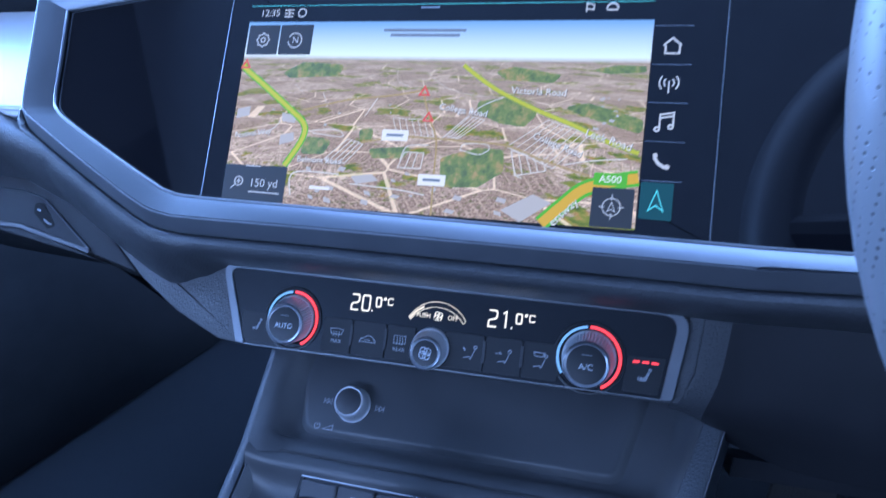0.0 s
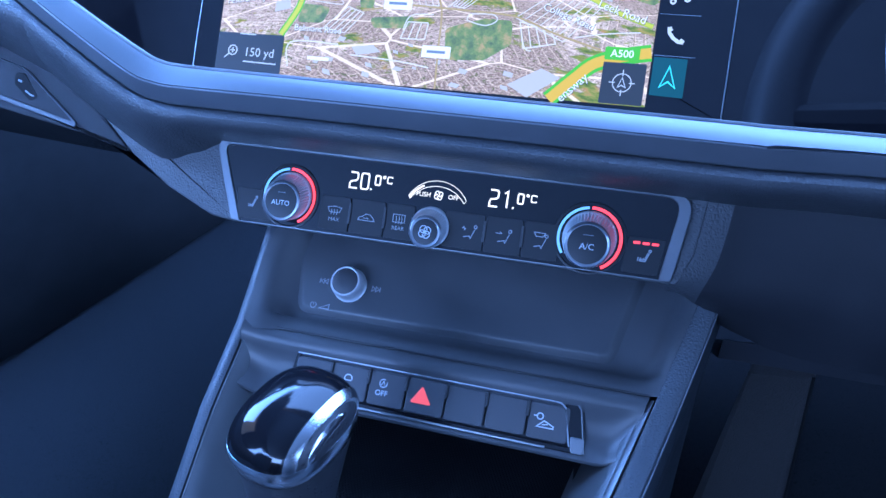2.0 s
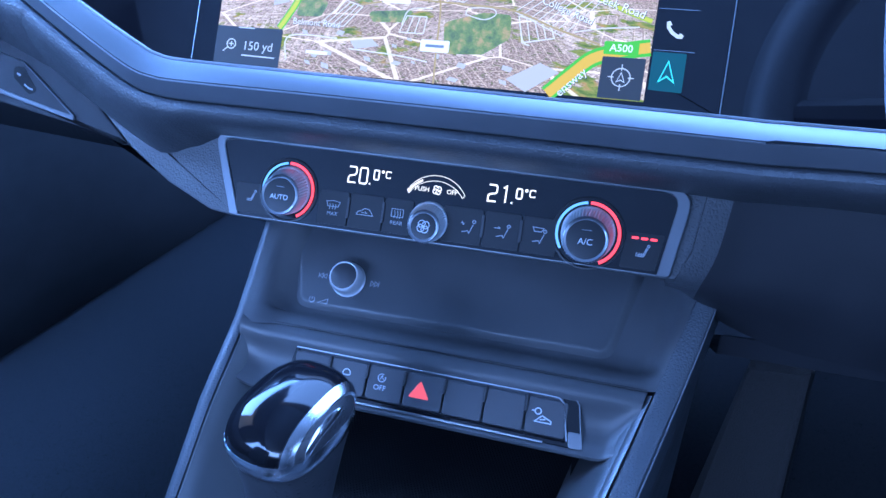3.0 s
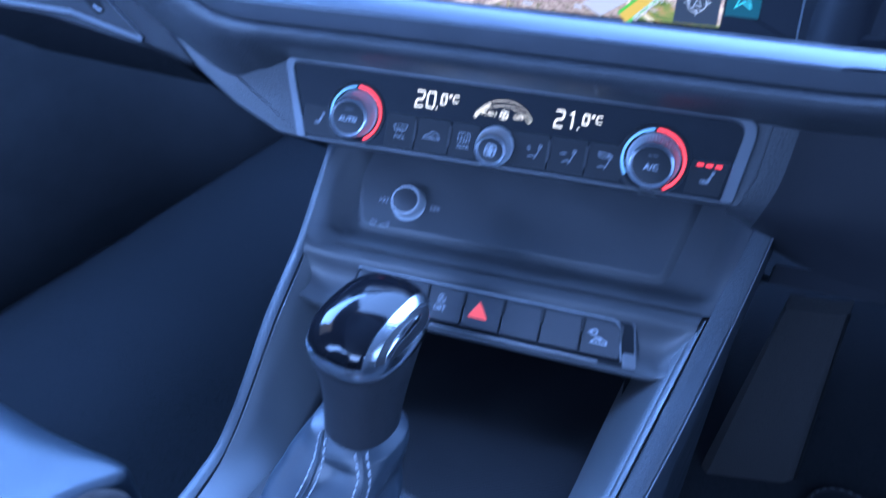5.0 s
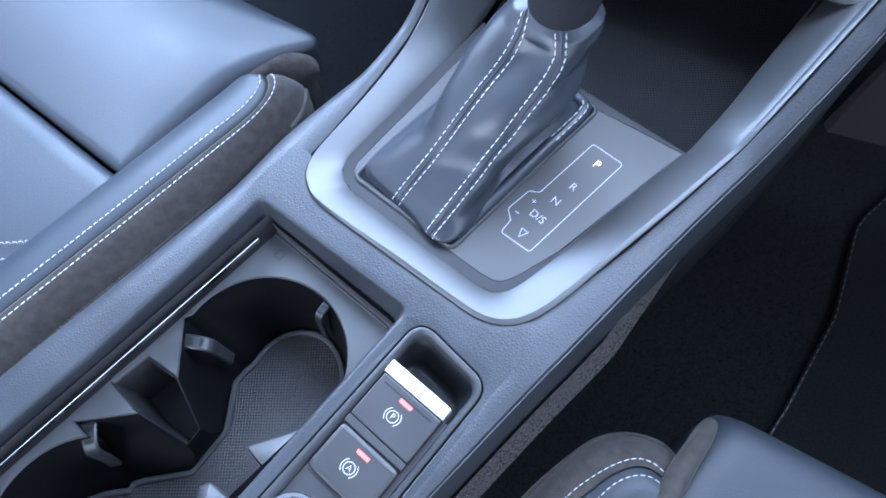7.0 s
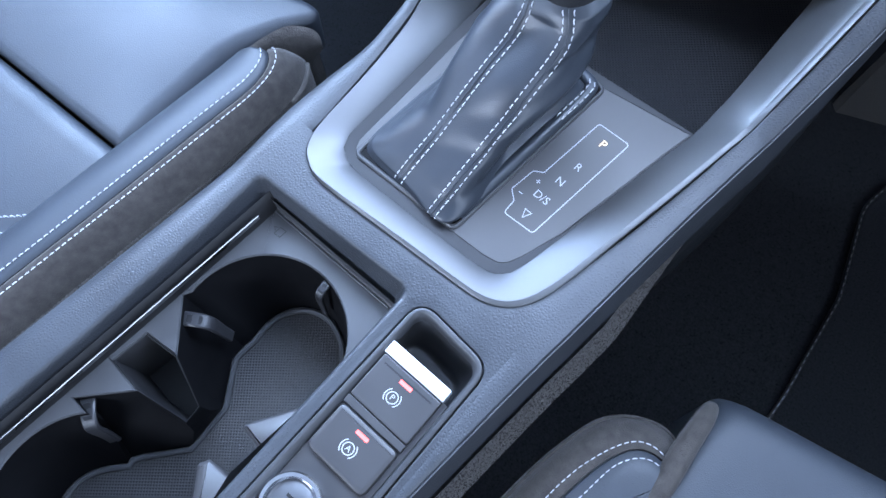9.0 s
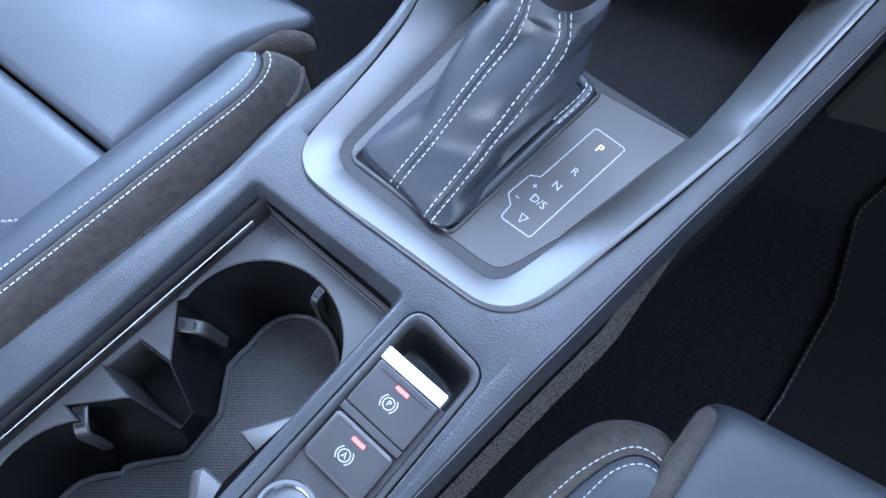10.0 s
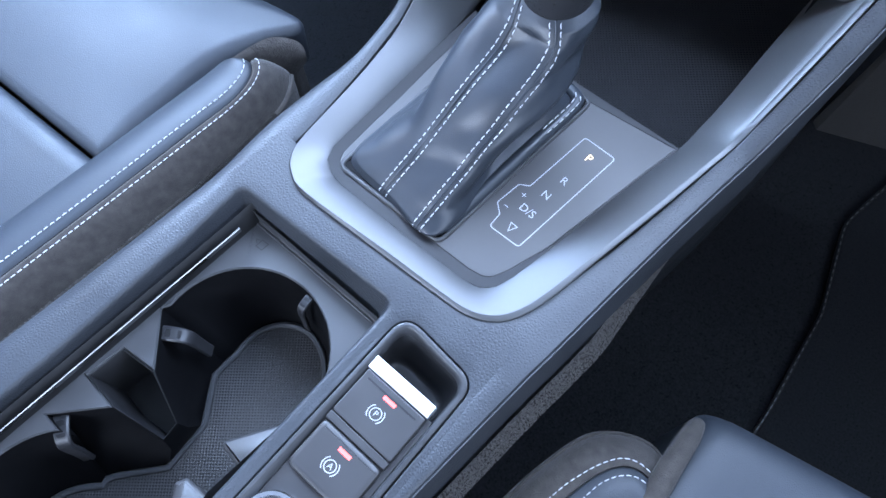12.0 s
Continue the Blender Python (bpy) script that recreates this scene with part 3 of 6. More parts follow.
def map_material():
    m = bpy.data.materials.new("map_image")
    m.use_nodes = True
    n, k = m.node_tree.nodes, m.node_tree.links
    p = n["Principled BSDF"]
    co = n.new("ShaderNodeTexCoord")
    uv = n.new("ShaderNodeSeparateXYZ")
    k.new(co.outputs["UV"], uv.inputs[0])

    def math_node(op, a, b=None, c=None):
        q = n.new("ShaderNodeMath")
        q.operation = op
        for i, s in enumerate((a, b, c)):
            if s is None:
                continue
            if isinstance(s, (int, float)):
                q.inputs[i].default_value = s
            else:
                k.new(s, q.inputs[i])
        return q.outputs[0]
    u, v = uv.outputs[0], uv.outputs[1]
    depth = math_node("DIVIDE", 1.0, math_node("MAXIMUM", math_node("SUBTRACT", 0.97, v), 0.03))
    gx = math_node("MULTIPLY", math_node("SUBTRACT", u, 0.5), depth)
    cmb = n.new("ShaderNodeCombineXYZ")
    k.new(gx, cmb.inputs[0])
    k.new(math_node("MULTIPLY", depth, 0.9), cmb.inputs[1])

    def noise_ramp(scale, detail, stops, kind="noise"):
        t = n.new("ShaderNodeTexNoise" if kind == "noise" else "ShaderNodeTexVoronoi")
        t.inputs["Scale"].default_value = scale
        if kind == "noise":
            t.inputs["Detail"].default_value, t.inputs["Roughness"].default_value = detail, 0.62
        k.new(cmb.outputs[0], t.inputs["Vector"])
        r = n.new("ShaderNodeValToRGB")
        r.color_ramp.elements[0].position, r.color_ramp.elements[0].color = stops[0][0], (*stops[0][1], 1)
        r.color_ramp.elements[1].position, r.color_ramp.elements[1].color = stops[-1][0], (*stops[-1][1], 1)
        for pos, col in stops[1:-1]:
            e = r.color_ramp.elements.new(pos)
            e.color = (*col, 1)
        k.new(t.outputs["Fac"] if kind == "noise" else t.outputs["Color"], r.inputs[0])
        return r.outputs[0]

    def mixed(fac, a, b):
        q = n.new("ShaderNodeMix")
        q.data_type = "RGBA"
        for key, s in (("Factor", fac), ("A", a), ("B", b)):
            if isinstance(s, tuple):
                q.inputs[key].default_value = s
            elif isinstance(s, (int, float)):
                q.inputs[key].default_value = s
            else:
                k.new(s, q.inputs[key])
        return q.outputs["Result"]
    def streets(scale, width):
        t = n.new("ShaderNodeTexVoronoi")
        t.feature = "DISTANCE_TO_EDGE"
        t.inputs["Scale"].default_value = scale
        k.new(cmb.outputs[0], t.inputs["Vector"])
        r = n.new("ShaderNodeMapRange")
        r.inputs[1].default_value, r.inputs[2].default_value = width, width * 1.5
        r.inputs[3].default_value, r.inputs[4].default_value = 0.5, 0.0
        k.new(t.outputs["Distance"], r.inputs[0])
        return r.outputs[0]
    dist = n.new("ShaderNodeTexVoronoi")
    dist.inputs["Scale"].default_value = 4.6
    k.new(cmb.outputs[0], dist.inputs["Vector"])
    sep = n.new("ShaderNodeSeparateColor")
    k.new(dist.outputs["Color"], sep.inputs[0])
    turn = n.new("ShaderNodeVectorRotate")
    turn.rotation_type = "Z_AXIS"
    k.new(cmb.outputs[0], turn.inputs["Vector"])
    k.new(math_node("MULTIPLY", sep.outputs[0], 3.1), turn.inputs["Angle"])

    def bricks(scale, c1, c2, c3, gap, wd=0.5, hg=0.25):
        t = n.new("ShaderNodeTexBrick")
        for key, s in (("Scale", scale), ("Mortar Size", gap), ("Brick Width", wd), ("Row Height", hg), ("Mortar Smooth", 0.2)):
            t.inputs[key].default_value = s
        for key, c in (("Color1", c1), ("Color2", c2), ("Mortar", c3)):
            t.inputs[key].default_value = (*c, 1)
        k.new(turn.outputs[0], t.inputs["Vector"])
        return t
    roofs = bricks(62, (0.24, 0.16, 0.16), (0.42, 0.36, 0.38), (0.12, 0.12, 0.08), 0.05).outputs["Color"]
    sheds = bricks(16, (0.70, 0.68, 0.68), (0.30, 0.26, 0.30), (0.26, 0.22, 0.21), 0.03, 0.7, 0.4).outputs["Color"]
    lanes = bricks(11, (0, 0, 0), (0, 0, 0), (0.3, 0.3, 0.3), 0.016, 0.9, 0.3).outputs["Color"]
    fine = noise_ramp(150, 4, [(0.36, (0.02, 0.02, 0.014)), (0.5, (0.26, 0.20, 0.19)), (0.68, (0.86, 0.80, 0.78))])
    green = noise_ramp(30, 8, [(0.3, (0.04, 0.08, 0.012)), (0.44, (0.10, 0.17, 0.02)), (0.54, (0.20, 0.24, 0.04)), (0.64, (0.34, 0.22, 0.08)), (0.8, (0.08, 0.14, 0.02))])
    mask = noise_ramp(3.4, 5, [(0.55, (0, 0, 0)), (0.58, (1, 1, 1))])
    works = noise_ramp(2.4, 1, [(0.49, (0, 0, 0)), (0.56, (1, 1, 1))])
    trees = noise_ramp(60, 4, [(0.57, (0, 0, 0)), (0.62, (1, 1, 1))])
    town = mixed(trees, mixed(0.5, mixed(works, roofs, sheds), fine), (0.10, 0.12, 0.05, 1))
    land = mixed(mask, town, green)
    land = mixed(mixed(mask, lanes, (0, 0, 0, 1)), land, (0.92, 0.82, 0.72, 1))
    land = mixed(streets(3.4, 0.010), land, (1.0, 0.94, 0.86, 1))
    warm = n.new("ShaderNodeMix")
    warm.data_type, warm.blend_type = "RGBA", "MULTIPLY"
    warm.inputs["Factor"].default_value = 1.0
    warm.inputs["B"].default_value = (1.14, 0.98, 0.80, 1)
    k.new(land, warm.inputs["A"])
    land = warm.outputs["Result"]
    haze = n.new("ShaderNodeMapRange")
    haze.inputs[1].default_value, haze.inputs[2].default_value = 0.45, 0.80
    haze.inputs[3].default_value, haze.inputs[4].default_value = 0.0, 0.30
    k.new(v, haze.inputs[0])
    land = mixed(haze.outputs[0], land, (0.30, 0.29, 0.26, 1))
    skyr = n.new("ShaderNodeMapRange")
    skyr.inputs[1].default_value, skyr.inputs[2].default_value = 0.80, 1.0
    k.new(v, skyr.inputs[0])
    skyc = mixed(skyr.outputs[0], (0.72, 0.85, 0.93, 1), (0.16, 0.34, 0.66, 1))
    edge = n.new("ShaderNodeMapRange")
    edge.inputs[1].default_value, edge.inputs[2].default_value = 0.785, 0.815
    k.new(v, edge.inputs[0])
    col = mixed(edge.outputs[0], land, skyc)
    p.inputs["Base Color"].default_value = (0.01, 0.01, 0.01, 1)
    p.inputs["Roughness"].default_value = 0.05
    k.new(col, p.inputs["Emission Color"])
    p.inputs["Emission Strength"].default_value = 1.0
    return m


FIELD = bpy.data.materials.new("map_field")
FIELD.use_nodes = True
fn_, fk = FIELD.node_tree.nodes, FIELD.node_tree.links
ft, fr, fc = fn_.new("ShaderNodeTexNoise"), fn_.new("ShaderNodeValToRGB"), fn_.new("ShaderNodeTexCoord")
ft.inputs["Scale"].default_value, ft.inputs["Detail"].default_value, ft.inputs["Roughness"].default_value = 150, 8, 0.75
fk.new(fc.outputs["Object"], ft.inputs["Vector"])
fk.new(ft.outputs["Fac"], fr.inputs[0])
fr.color_ramp.elements[0].position, fr.color_ramp.elements[0].color = 0.34, (0.05, 0.09, 0.012, 1)
fr.color_ramp.elements[1].position, fr.color_ramp.elements[1].color = 0.66, (0.54, 0.32, 0.10, 1)
fe = fr.color_ramp.elements.new(0.5)
fe.color = (0.17, 0.25, 0.03, 1)
fk.new(fr.outputs[0], fn_["Principled BSDF"].inputs["Emission Color"])
fn_["Principled BSDF"].inputs["Emission Strength"].default_value = 0.8
fn_["Principled BSDF"].inputs["Base Color"].default_value = (0.01, 0.01, 0.01, 1)
bm = bmesh.new()
uvl = bm.loops.layers.uv.new("UVMap")
quad = [bm.verts.new(D(u, v, 0.12)) for u, v in ((0, 0), (213, -1), (213.3, 97.4), (0, 99))]
f = bm.faces.new(quad)
for loop, c in zip(f.loops, ((0, 0), (1, 0), (1, 1), (0, 1))):
    loop[uvl].uv = c
map_ob = part("map_image", bm, map_material(), screen, "aerial town map under a pale sky")


def soft_line(pts, n=6):
    return [tuple(p) for p in smooth_path([V2(*p) for p in pts], n)]


for pts, width in (([(1, 75), (3, 72), (14.6, 63.8), (32.6, 50.7), (42, 43), (42.6, 34.8), (34.4, 20)], 3.6), ([(125, 75), (141.6, 63.6), (161.9, 53.8), (182, 46), (198, 38.7), (211.8, 34)], 2.2), ([(171, -1.0), (180.7, 8.8), (189.2, 16.4), (201.4, 20.4), (212.7, 22.7)], 7.4)):
    part("main_road", ribbon([soft_line(pts)], width, D, 0.2, thick=0.05), SIGN_G if width > 3 else ROAD_L, map_ob, "green-edged main road")
    part("road_core", ribbon([soft_line(pts)], width * 0.62, D, 0.24, thick=0.05), ROAD_Y if width < 6 else ROAD_O, map_ob, "yellow road centre")
part("side_road", ribbon([soft_line([(117.5, -0.8), (116.6, 16.8), (115.6, 36.5), (110.6, 47.7), (105.3, 62)]), soft_line([(76, 34), (97.7, 37.7), (115.4, 37.4), (132.7, 36.6), (151.4, 35.1), (170, 28.6), (191, 22.6)]), soft_line([(40, 50), (65, 56), (90, 59), (106, 62)])], 0.9, D, 0.2, thick=0.05), ROAD_M, map_ob)
FIELDS = ([(118.6, 28), (136.8, 33.6), (150, 33.3), (150.7, 22.4), (139, 14.3), (120.5, 13.3)], [(134, 56.9), (148.6, 59), (165, 52.1), (158.4, 44.6), (146, 46), (134.7, 51.2)], [(44.4, 36.2), (60, 35), (55.6, 27), (42, 26.6)], [(80, 31), (104, 33), (99.3, 26.8), (83, 26)],
          [(174.2, 55), (187.9, 57), (212.6, 49.8), (212.6, 42.7), (190.5, 49)], [(25, 70.2), (37, 76.4), (61.3, 75), (58, 69), (30, 67.4)], [(140, 72), (150.6, 74.5), (174.4, 70.6), (169.6, 66.4), (148, 67.5)], [(73.4, 40.8), (82, 42), (81.4, 35.2), (75, 35.4)], [(186, 73), (200, 75.5), (212, 75), (212, 72), (196, 71)])
for poly in FIELDS:
    o = rpoly([(x, y, 2.6) for x, y in poly], 3)
    bm = bmesh.new()
    bm.faces.new([bm.verts.new(D(p.x, p.y, 0.15)) for p in o])
    part("field", bm, FIELD, map_ob, "green and ochre field")
rng = random.Random(5)
# single streets, then terraces: two corners of the first street, two of the last, how many
lines = [soft_line(p) for p in ([(90.6, 74.7), (91.7, 66.8), (98, 63.9)], [(106, 71.9), (117.9, 63.3), (133.7, 59.7), (152.3, 59)], [(76, 47.8), (82.6, 58.8)], [(40.2, 4.7), (40.5, 16.7), (66, 17)], [(72.9, 12.5), (97.4, 11), (113, 9)], [(178.8, 27.2), (190.6, 29.6), (207, 31.2)], [(152.3, 59), (167.6, 51.2)], [(117.5, 36.6), (134.5, 53), (146.8, 59)],
         [(128.5, 32.3), (130, 35.2), (140.3, 35.6), (142.5, 32.9), (137.2, 30.4), (128.5, 32.3)], [(44.5, 38.8), (60.3, 40.4), (65, 36.6), (47.9, 38)], [(14, 36), (25, 40), (29, 46)], [(33.8, 64), (40, 59)], [(50.8, 60.2), (54, 52.2)], [(98, 26), (101, 33), (112, 34)], [(160, 20), (156.6, 22), (153.4, 33)])]
TERRACES = (((68.4, 35.7), (56.4, 24.4), (77, 33), (68.2, 22.9), 5), ((91.4, 47.2), (94.7, 38), (111.3, 46.8), (114.3, 38.3), 7), ((131.2, 49.3), (121, 38.6), (138.9, 47.6), (126.9, 37.8), 5), ((169.6, 48.5), (151.4, 34.7), (189.4, 41.9), (173.8, 25.2), 8), ((153.4, 33), (156.6, 21), (168, 30), (171, 24), 5), ((100, 30), (97, 22), (110, 30), (109, 22), 4))
for a, b, c, d, k in TERRACES:
    a, b, c, d = V2(*a), V2(*b), V2(*c), V2(*d)
    for i in range(k):
        f = i / (k - 1)
        lines.append([tuple(a.lerp(c, f)), tuple(b.lerp(d, f + rng.uniform(-0.02, 0.02)))])
    lines += [[tuple(a), tuple(c)], [tuple(b), tuple(d)]]
for i, line in enumerate(lines):
    part("street", ribbon([line], 0.5 * (92 - line[0][1]) / 60, D, 0.17 + 0.0004 * i, thick=0.05), ROAD_W, map_ob)
# pale sheds
bm = bmesh.new()
SHEDS = ([(151.3, 4.2), (166, 12.6), (175, 9), (161, -1)], [(29.5, 36.3), (37, 38), (38, 33.4), (29.4, 31)], [(1.4, 49.9), (9, 51.5), (9, 46.6), (1.4, 44.6)], [(73, 16.3), (84, 18), (88, 14.8), (76, 12.6)], [(28.5, 48.5), (38, 46.8), (36.6, 43), (29.4, 43.8)])
for shed in SHEDS:
    bm.faces.new([bm.verts.new(D(x, y, 0.165)) for x, y in shed])
for i in range(44):
    y = rng.uniform(1, 20) if i < 24 else rng.uniform(40, 60)
    s = (92 - y) / 92
    x, L, hgt = rng.uniform(44, 150) if i < 24 else rng.choice((rng.uniform(6, 90), rng.uniform(188, 206))), rng.uniform(2, 5) * s, rng.uniform(0.8, 1.8) * s
    k = rng.uniform(-0.3, 0.5) * L
    if i < 24 and 117 < x < 151 and y > 11:
        continue
    bm.faces.new([bm.verts.new(D(x + a, y + b, 0.164)) for a, b in ((0, 0), (L, -0.2 * L), (L + k, hgt), (k, hgt + 0.2 * L))])
part("roof_patch", bm, SHEDROOF, map_ob)["kind"] = "stuff"
for body, size, x, y, turn in (("Belmont Road", 4.4, 54, 23.7, -1), ("College Road", 4.6, 127.5, 52, -8), ("Victoria Road", 4.8, 163.5, 62, -2), ("College Road", 4.6, 175, 36.4, -20), ("Leek Road", 5.2, 198, 39.6, -17), ("ensway", 5.4, 181, 5.0, 47), ("Festival Way", 4.2, 13, 36.6, 8)):
    part("name_shadow", lettering(body, size, D, x + 0.15, y - 0.15, 0.27, turn=turn, bold=0.09), GREYBOX, map_ob)
    part("road_name", lettering(body, size, D, x, y, 0.32, turn=turn), LABEL, map_ob)
part("sign_plate", slab(rpoly([(193, 18.6, 0.8), (208, 18.6, 0.8), (208, 24.4, 0.8), (193, 24.4, 0.8)], 3), D, 0.1, 0.34, 0.05), SIGN_G, map_ob, "green road sign")
part("sign_text", lettering("A500", 4.6, D, 200.5, 21.4, 0.4, bold=0.05), LABEL, map_ob)
for x, y in ((115.7, 16.6), (93.7, 38.4)):
    part("sign_plate", slab(rpoly([(x - 7, y - 2.8, 0.6), (x + 7, y - 2.8, 0.6), (x + 7, y + 2.8, 0.6), (x - 7, y + 2.8, 0.6)], 3), D, 0.1, 0.32, 0.05), LABEL, map_ob, "white road sign")
    part("sign_bar", ribbon([[(x - 4.5, y), (x + 4.5, y)]], 1.3, D, 0.38), CAPTION, map_ob)
for x, y in ((2.3, 75), (106.4, 61.5), (110.1, 48.3)):
    part("warning_sign", ribbon([[(x - 2.4, y - 2), (x + 2.4, y - 2), (x, y + 2.2), (x - 2.4, y - 2)]], 0.9, D, 0.36), SIGN_R, map_ob)
part("caption_bar", ribbon([[(80, 93.6), (124, 93.1)]], 1.5, D, 0.2), CAPTION, map_ob)
part("caption_bar", ribbon([[(84, 90.9), (121, 90.5)]], 1.5, D, 0.2), CAPTION, map_ob)
part("caption_bar", ribbon([[(50.5, 9.5), (62, 9.3)]], 1.7, D, 0.3), LABEL, map_ob)
for a, b, c, d in ((0, 0.2, 36.6, 19.4), (193, -0.6, 211.6, 17.6), (1, 80.4, 19.6, 97.0), (20.4, 80.4, 39.6, 97.0)):
    part("info_box", slab(rpoly([(a, b, 0.6), (c, b, 0.6), (c, d, 0.6), (a, d, 0.6)], 2), D, 0.1, 0.42, 0.05), GREYBOX, map_ob, "dark info box")
part("scale_text", lettering("150 yd", 6.2, D, 24, 9.8, 0.5), ICON, map_ob)
part("scale_bar", ribbon([[(15.5, 5.2), (34, 4.8)]], 0.6, D, 0.5), ICON, map_ob)
part("zoom_icon", ribbon([arc(9, 10.5, 2.4, 0, 360, 16), [(7.2, 8.8), (4.8, 6.6)], [(9, 9.2), (9, 11.8)], [(7.7, 10.5), (10.3, 10.5)], [(12, 19), (21, 18.9)]], 0.55, D, 0.5), ICON, map_ob)
part("compass_icon", ribbon([arc(202, 8.8, 4.0, 0, 360, 20), [(202, 14.6), (202, 11.8)], [(202, 5.8), (202, 3)], [(196.4, 8.8), (199, 8.8)], [(205, 8.8), (207.6, 8.8)], [(200.3, 6.8), (202, 11), (203.7, 6.8), (202, 7.7), (200.3, 6.8)]], 0.4, D, 0.5), ICON, map_ob)
gear = [(10.3 + (3.1 if i % 2 else 3.9) * math.cos(i * math.pi / 8), 88.6 + (3.1 if i % 2 else 3.9) * math.sin(i * math.pi / 8)) for i in range(17)]
part("settings_icon", ribbon([gear, arc(10.3, 88.6, 1.3, 0, 360, 12)], 0.6, D, 0.5), ICON, map_ob)
part("north_icon", ribbon([arc(29.6, 88.3, 4.0, 150, -170, 20)], 0.6, D, 0.5), ICON, map_ob)
part("north_letter", lettering("N", 5.0, D, 30, 88.3, 0.5), ICON, map_ob)
part("clock_text", lettering("12:35", 5.4, D, 12.2, 103.8, 0.2), ICON, screen)
part("status_icon", ribbon([[(21, 105.5), (26.5, 105.5)], [(21, 103.6), (26.5, 103.6)], [(21, 101.8), (26.5, 101.8)], [(23.7, 101), (23.7, 106)]], 0.6, D, 0.2), ICON, screen)
part("status_icon", ribbon([arc(31.5, 103.8, 2.3, 0, 360, 14)], 0.6, D, 0.2), ICON, screen)
part("status_icon", ribbon([arc(194, 103.2, 2.6, 0, 180, 12), [(191.4, 102.6), (196.6, 102.6)]], 0.8, D, 0.2), ICON, screen)
part("status_icon", ribbon([[(182, 101.5), (182, 106), (185.4, 105.2), (185.4, 102.8), (182, 103.2)]], 0.6, D, 0.2), ICON, screen)
part("grab_bar", ribbon([[(98.6, 105.6), (108.8, 105.5)]], 0.9, D, 0.2), DIM, screen)
part("status_line", ribbon([[(0, 108.2), (213, 106.4)]], 0.25, D, 0.2), TEALINE, screen)
part("home_icon", ribbon([[(218.3, 85), (222.2, 88.5), (226.2, 85)], [(219.3, 85), (219.3, 81.2), (225.5, 81.2), (225.5, 85)]], 0.8, D, 0.2), ICON, screen)
part("radio_icon", ribbon([[(222.1, 62.4), (222.1, 68)], arc(222.1, 67.4, 2.2, 130, 230, 8), arc(222.1, 67.4, 2.2, -50, 50, 8), arc(222.1, 67.4, 4.2, 135, 225, 8), arc(222.1, 67.4, 4.2, -45, 45, 8)], 0.65, D, 0.2), ICON, screen)
part("music_icon", ribbon([[(219.6, 45.6), (219.6, 52.4), (225.4, 53.4), (225.4, 46.8)], [(219.6, 50.8), (225.4, 51.8)], arc(218.6, 45.6, 1.0, 0, 360, 8), arc(224.4, 46.8, 1.0, 0, 360, 8)], 0.8, D, 0.2), ICON, screen)
part("phone_icon", ribbon([[(218.6, 34.4), (218.9, 32.0), (220.6, 29.8), (223.0, 28.2), (225.2, 28.0)], [(218.6, 34.4), (219.6, 32.8)], [(223.6, 29.2), (225.2, 28.0)]], 1.5, D, 0.2), ICON, screen)
part("menu_tile", slab(rpoly([(214, 4.6, 0.5), (228, 4.2, 0.5), (228, 21, 0.5), (214, 21.2, 0.5)], 2), D, 0.02, 0.16, 0.04), TEAL, screen, "lit teal menu tile")
part("nav_icon", ribbon([[(217.8, 8.4), (221, 17.4), (224.2, 8.4), (221, 10.8), (217.8, 8.4)]], 0.7, D, 0.26), TEALINE, screen)
part("menu_lines", ribbon([[(214, v), (231, v - 0.2)] for v in (94.6, 76, 58, 40, 22)], 0.2, D, 0.16), DIM, screen)

# ---- climate panel ----
CL = -34.1


def Cf(u, v, w=0.0):
    return D(u, v, CL + w)


clim = thing("climate_panel", D(115, -55, CL - 8), "gloss black climate control panel with three knurled knobs, below the screen", "climate control")
c_out = rpoly([(-15.2, -30.6, 6), (241.8, -32.6, 10), (235.4, -74.4, 2), (0.6, -74.6, 2)], 6)
c_in = rpoly([(-9.6, -33.0, 4), (235.6, -35.0, 7), (229.6, -74.2, 1), (6.0, -74.4, 1)], 6)
part("bezel", frame_ring(c_out, c_in, Cf, -4, 0.9, 0.35), GUNMETAL, clim, "satin grey metal bezel")
part("face", slab(c_in, Cf, -6, 0.0, 0.1), GLOSS, clim, "gloss black face")
# keys
KEYPADS = [(53, 70), (70.6, 89.6), (90.2, 106), (122, 143.2), (143.8, 162.6), (163.2, 181)]
for i, (a, b) in enumerate(KEYPADS):
    part("key", slab(rpoly([(a, -72.6, 0.8), (b, -72.6, 0.8), (b, -54.4, 1.6), (a, -54.4, 1.6)], 3), Cf, -1, 0.9, 0.2), KEYMAT, clim)
for u in (70.3, 89.9, 143.5, 162.9):
    part("key_ridge", slab(rpoly([(u - 0.8, -68, 0.5), (u + 0.8, -68, 0.5), (u + 0.8, -57, 0.5), (u - 0.8, -57, 0.5)], 2), Cf, 0, 1.6, 0.3), DARKPL, clim)
part("key", slab(rpoly([(4, -72.6, 0.8), (24, -72.6, 0.8), (22, -56.4, 1), (2, -56.0, 1)], 3), Cf, -1, 0.5, 0.15), KEYMAT, clim)
part("key", slab(rpoly([(212, -72.6, 0.8), (228.4, -72.6, 0.8), (231, -55.2, 1), (213.5, -55.4, 1)], 3), Cf, -1, 0.5, 0.15), KEYMAT, clim)


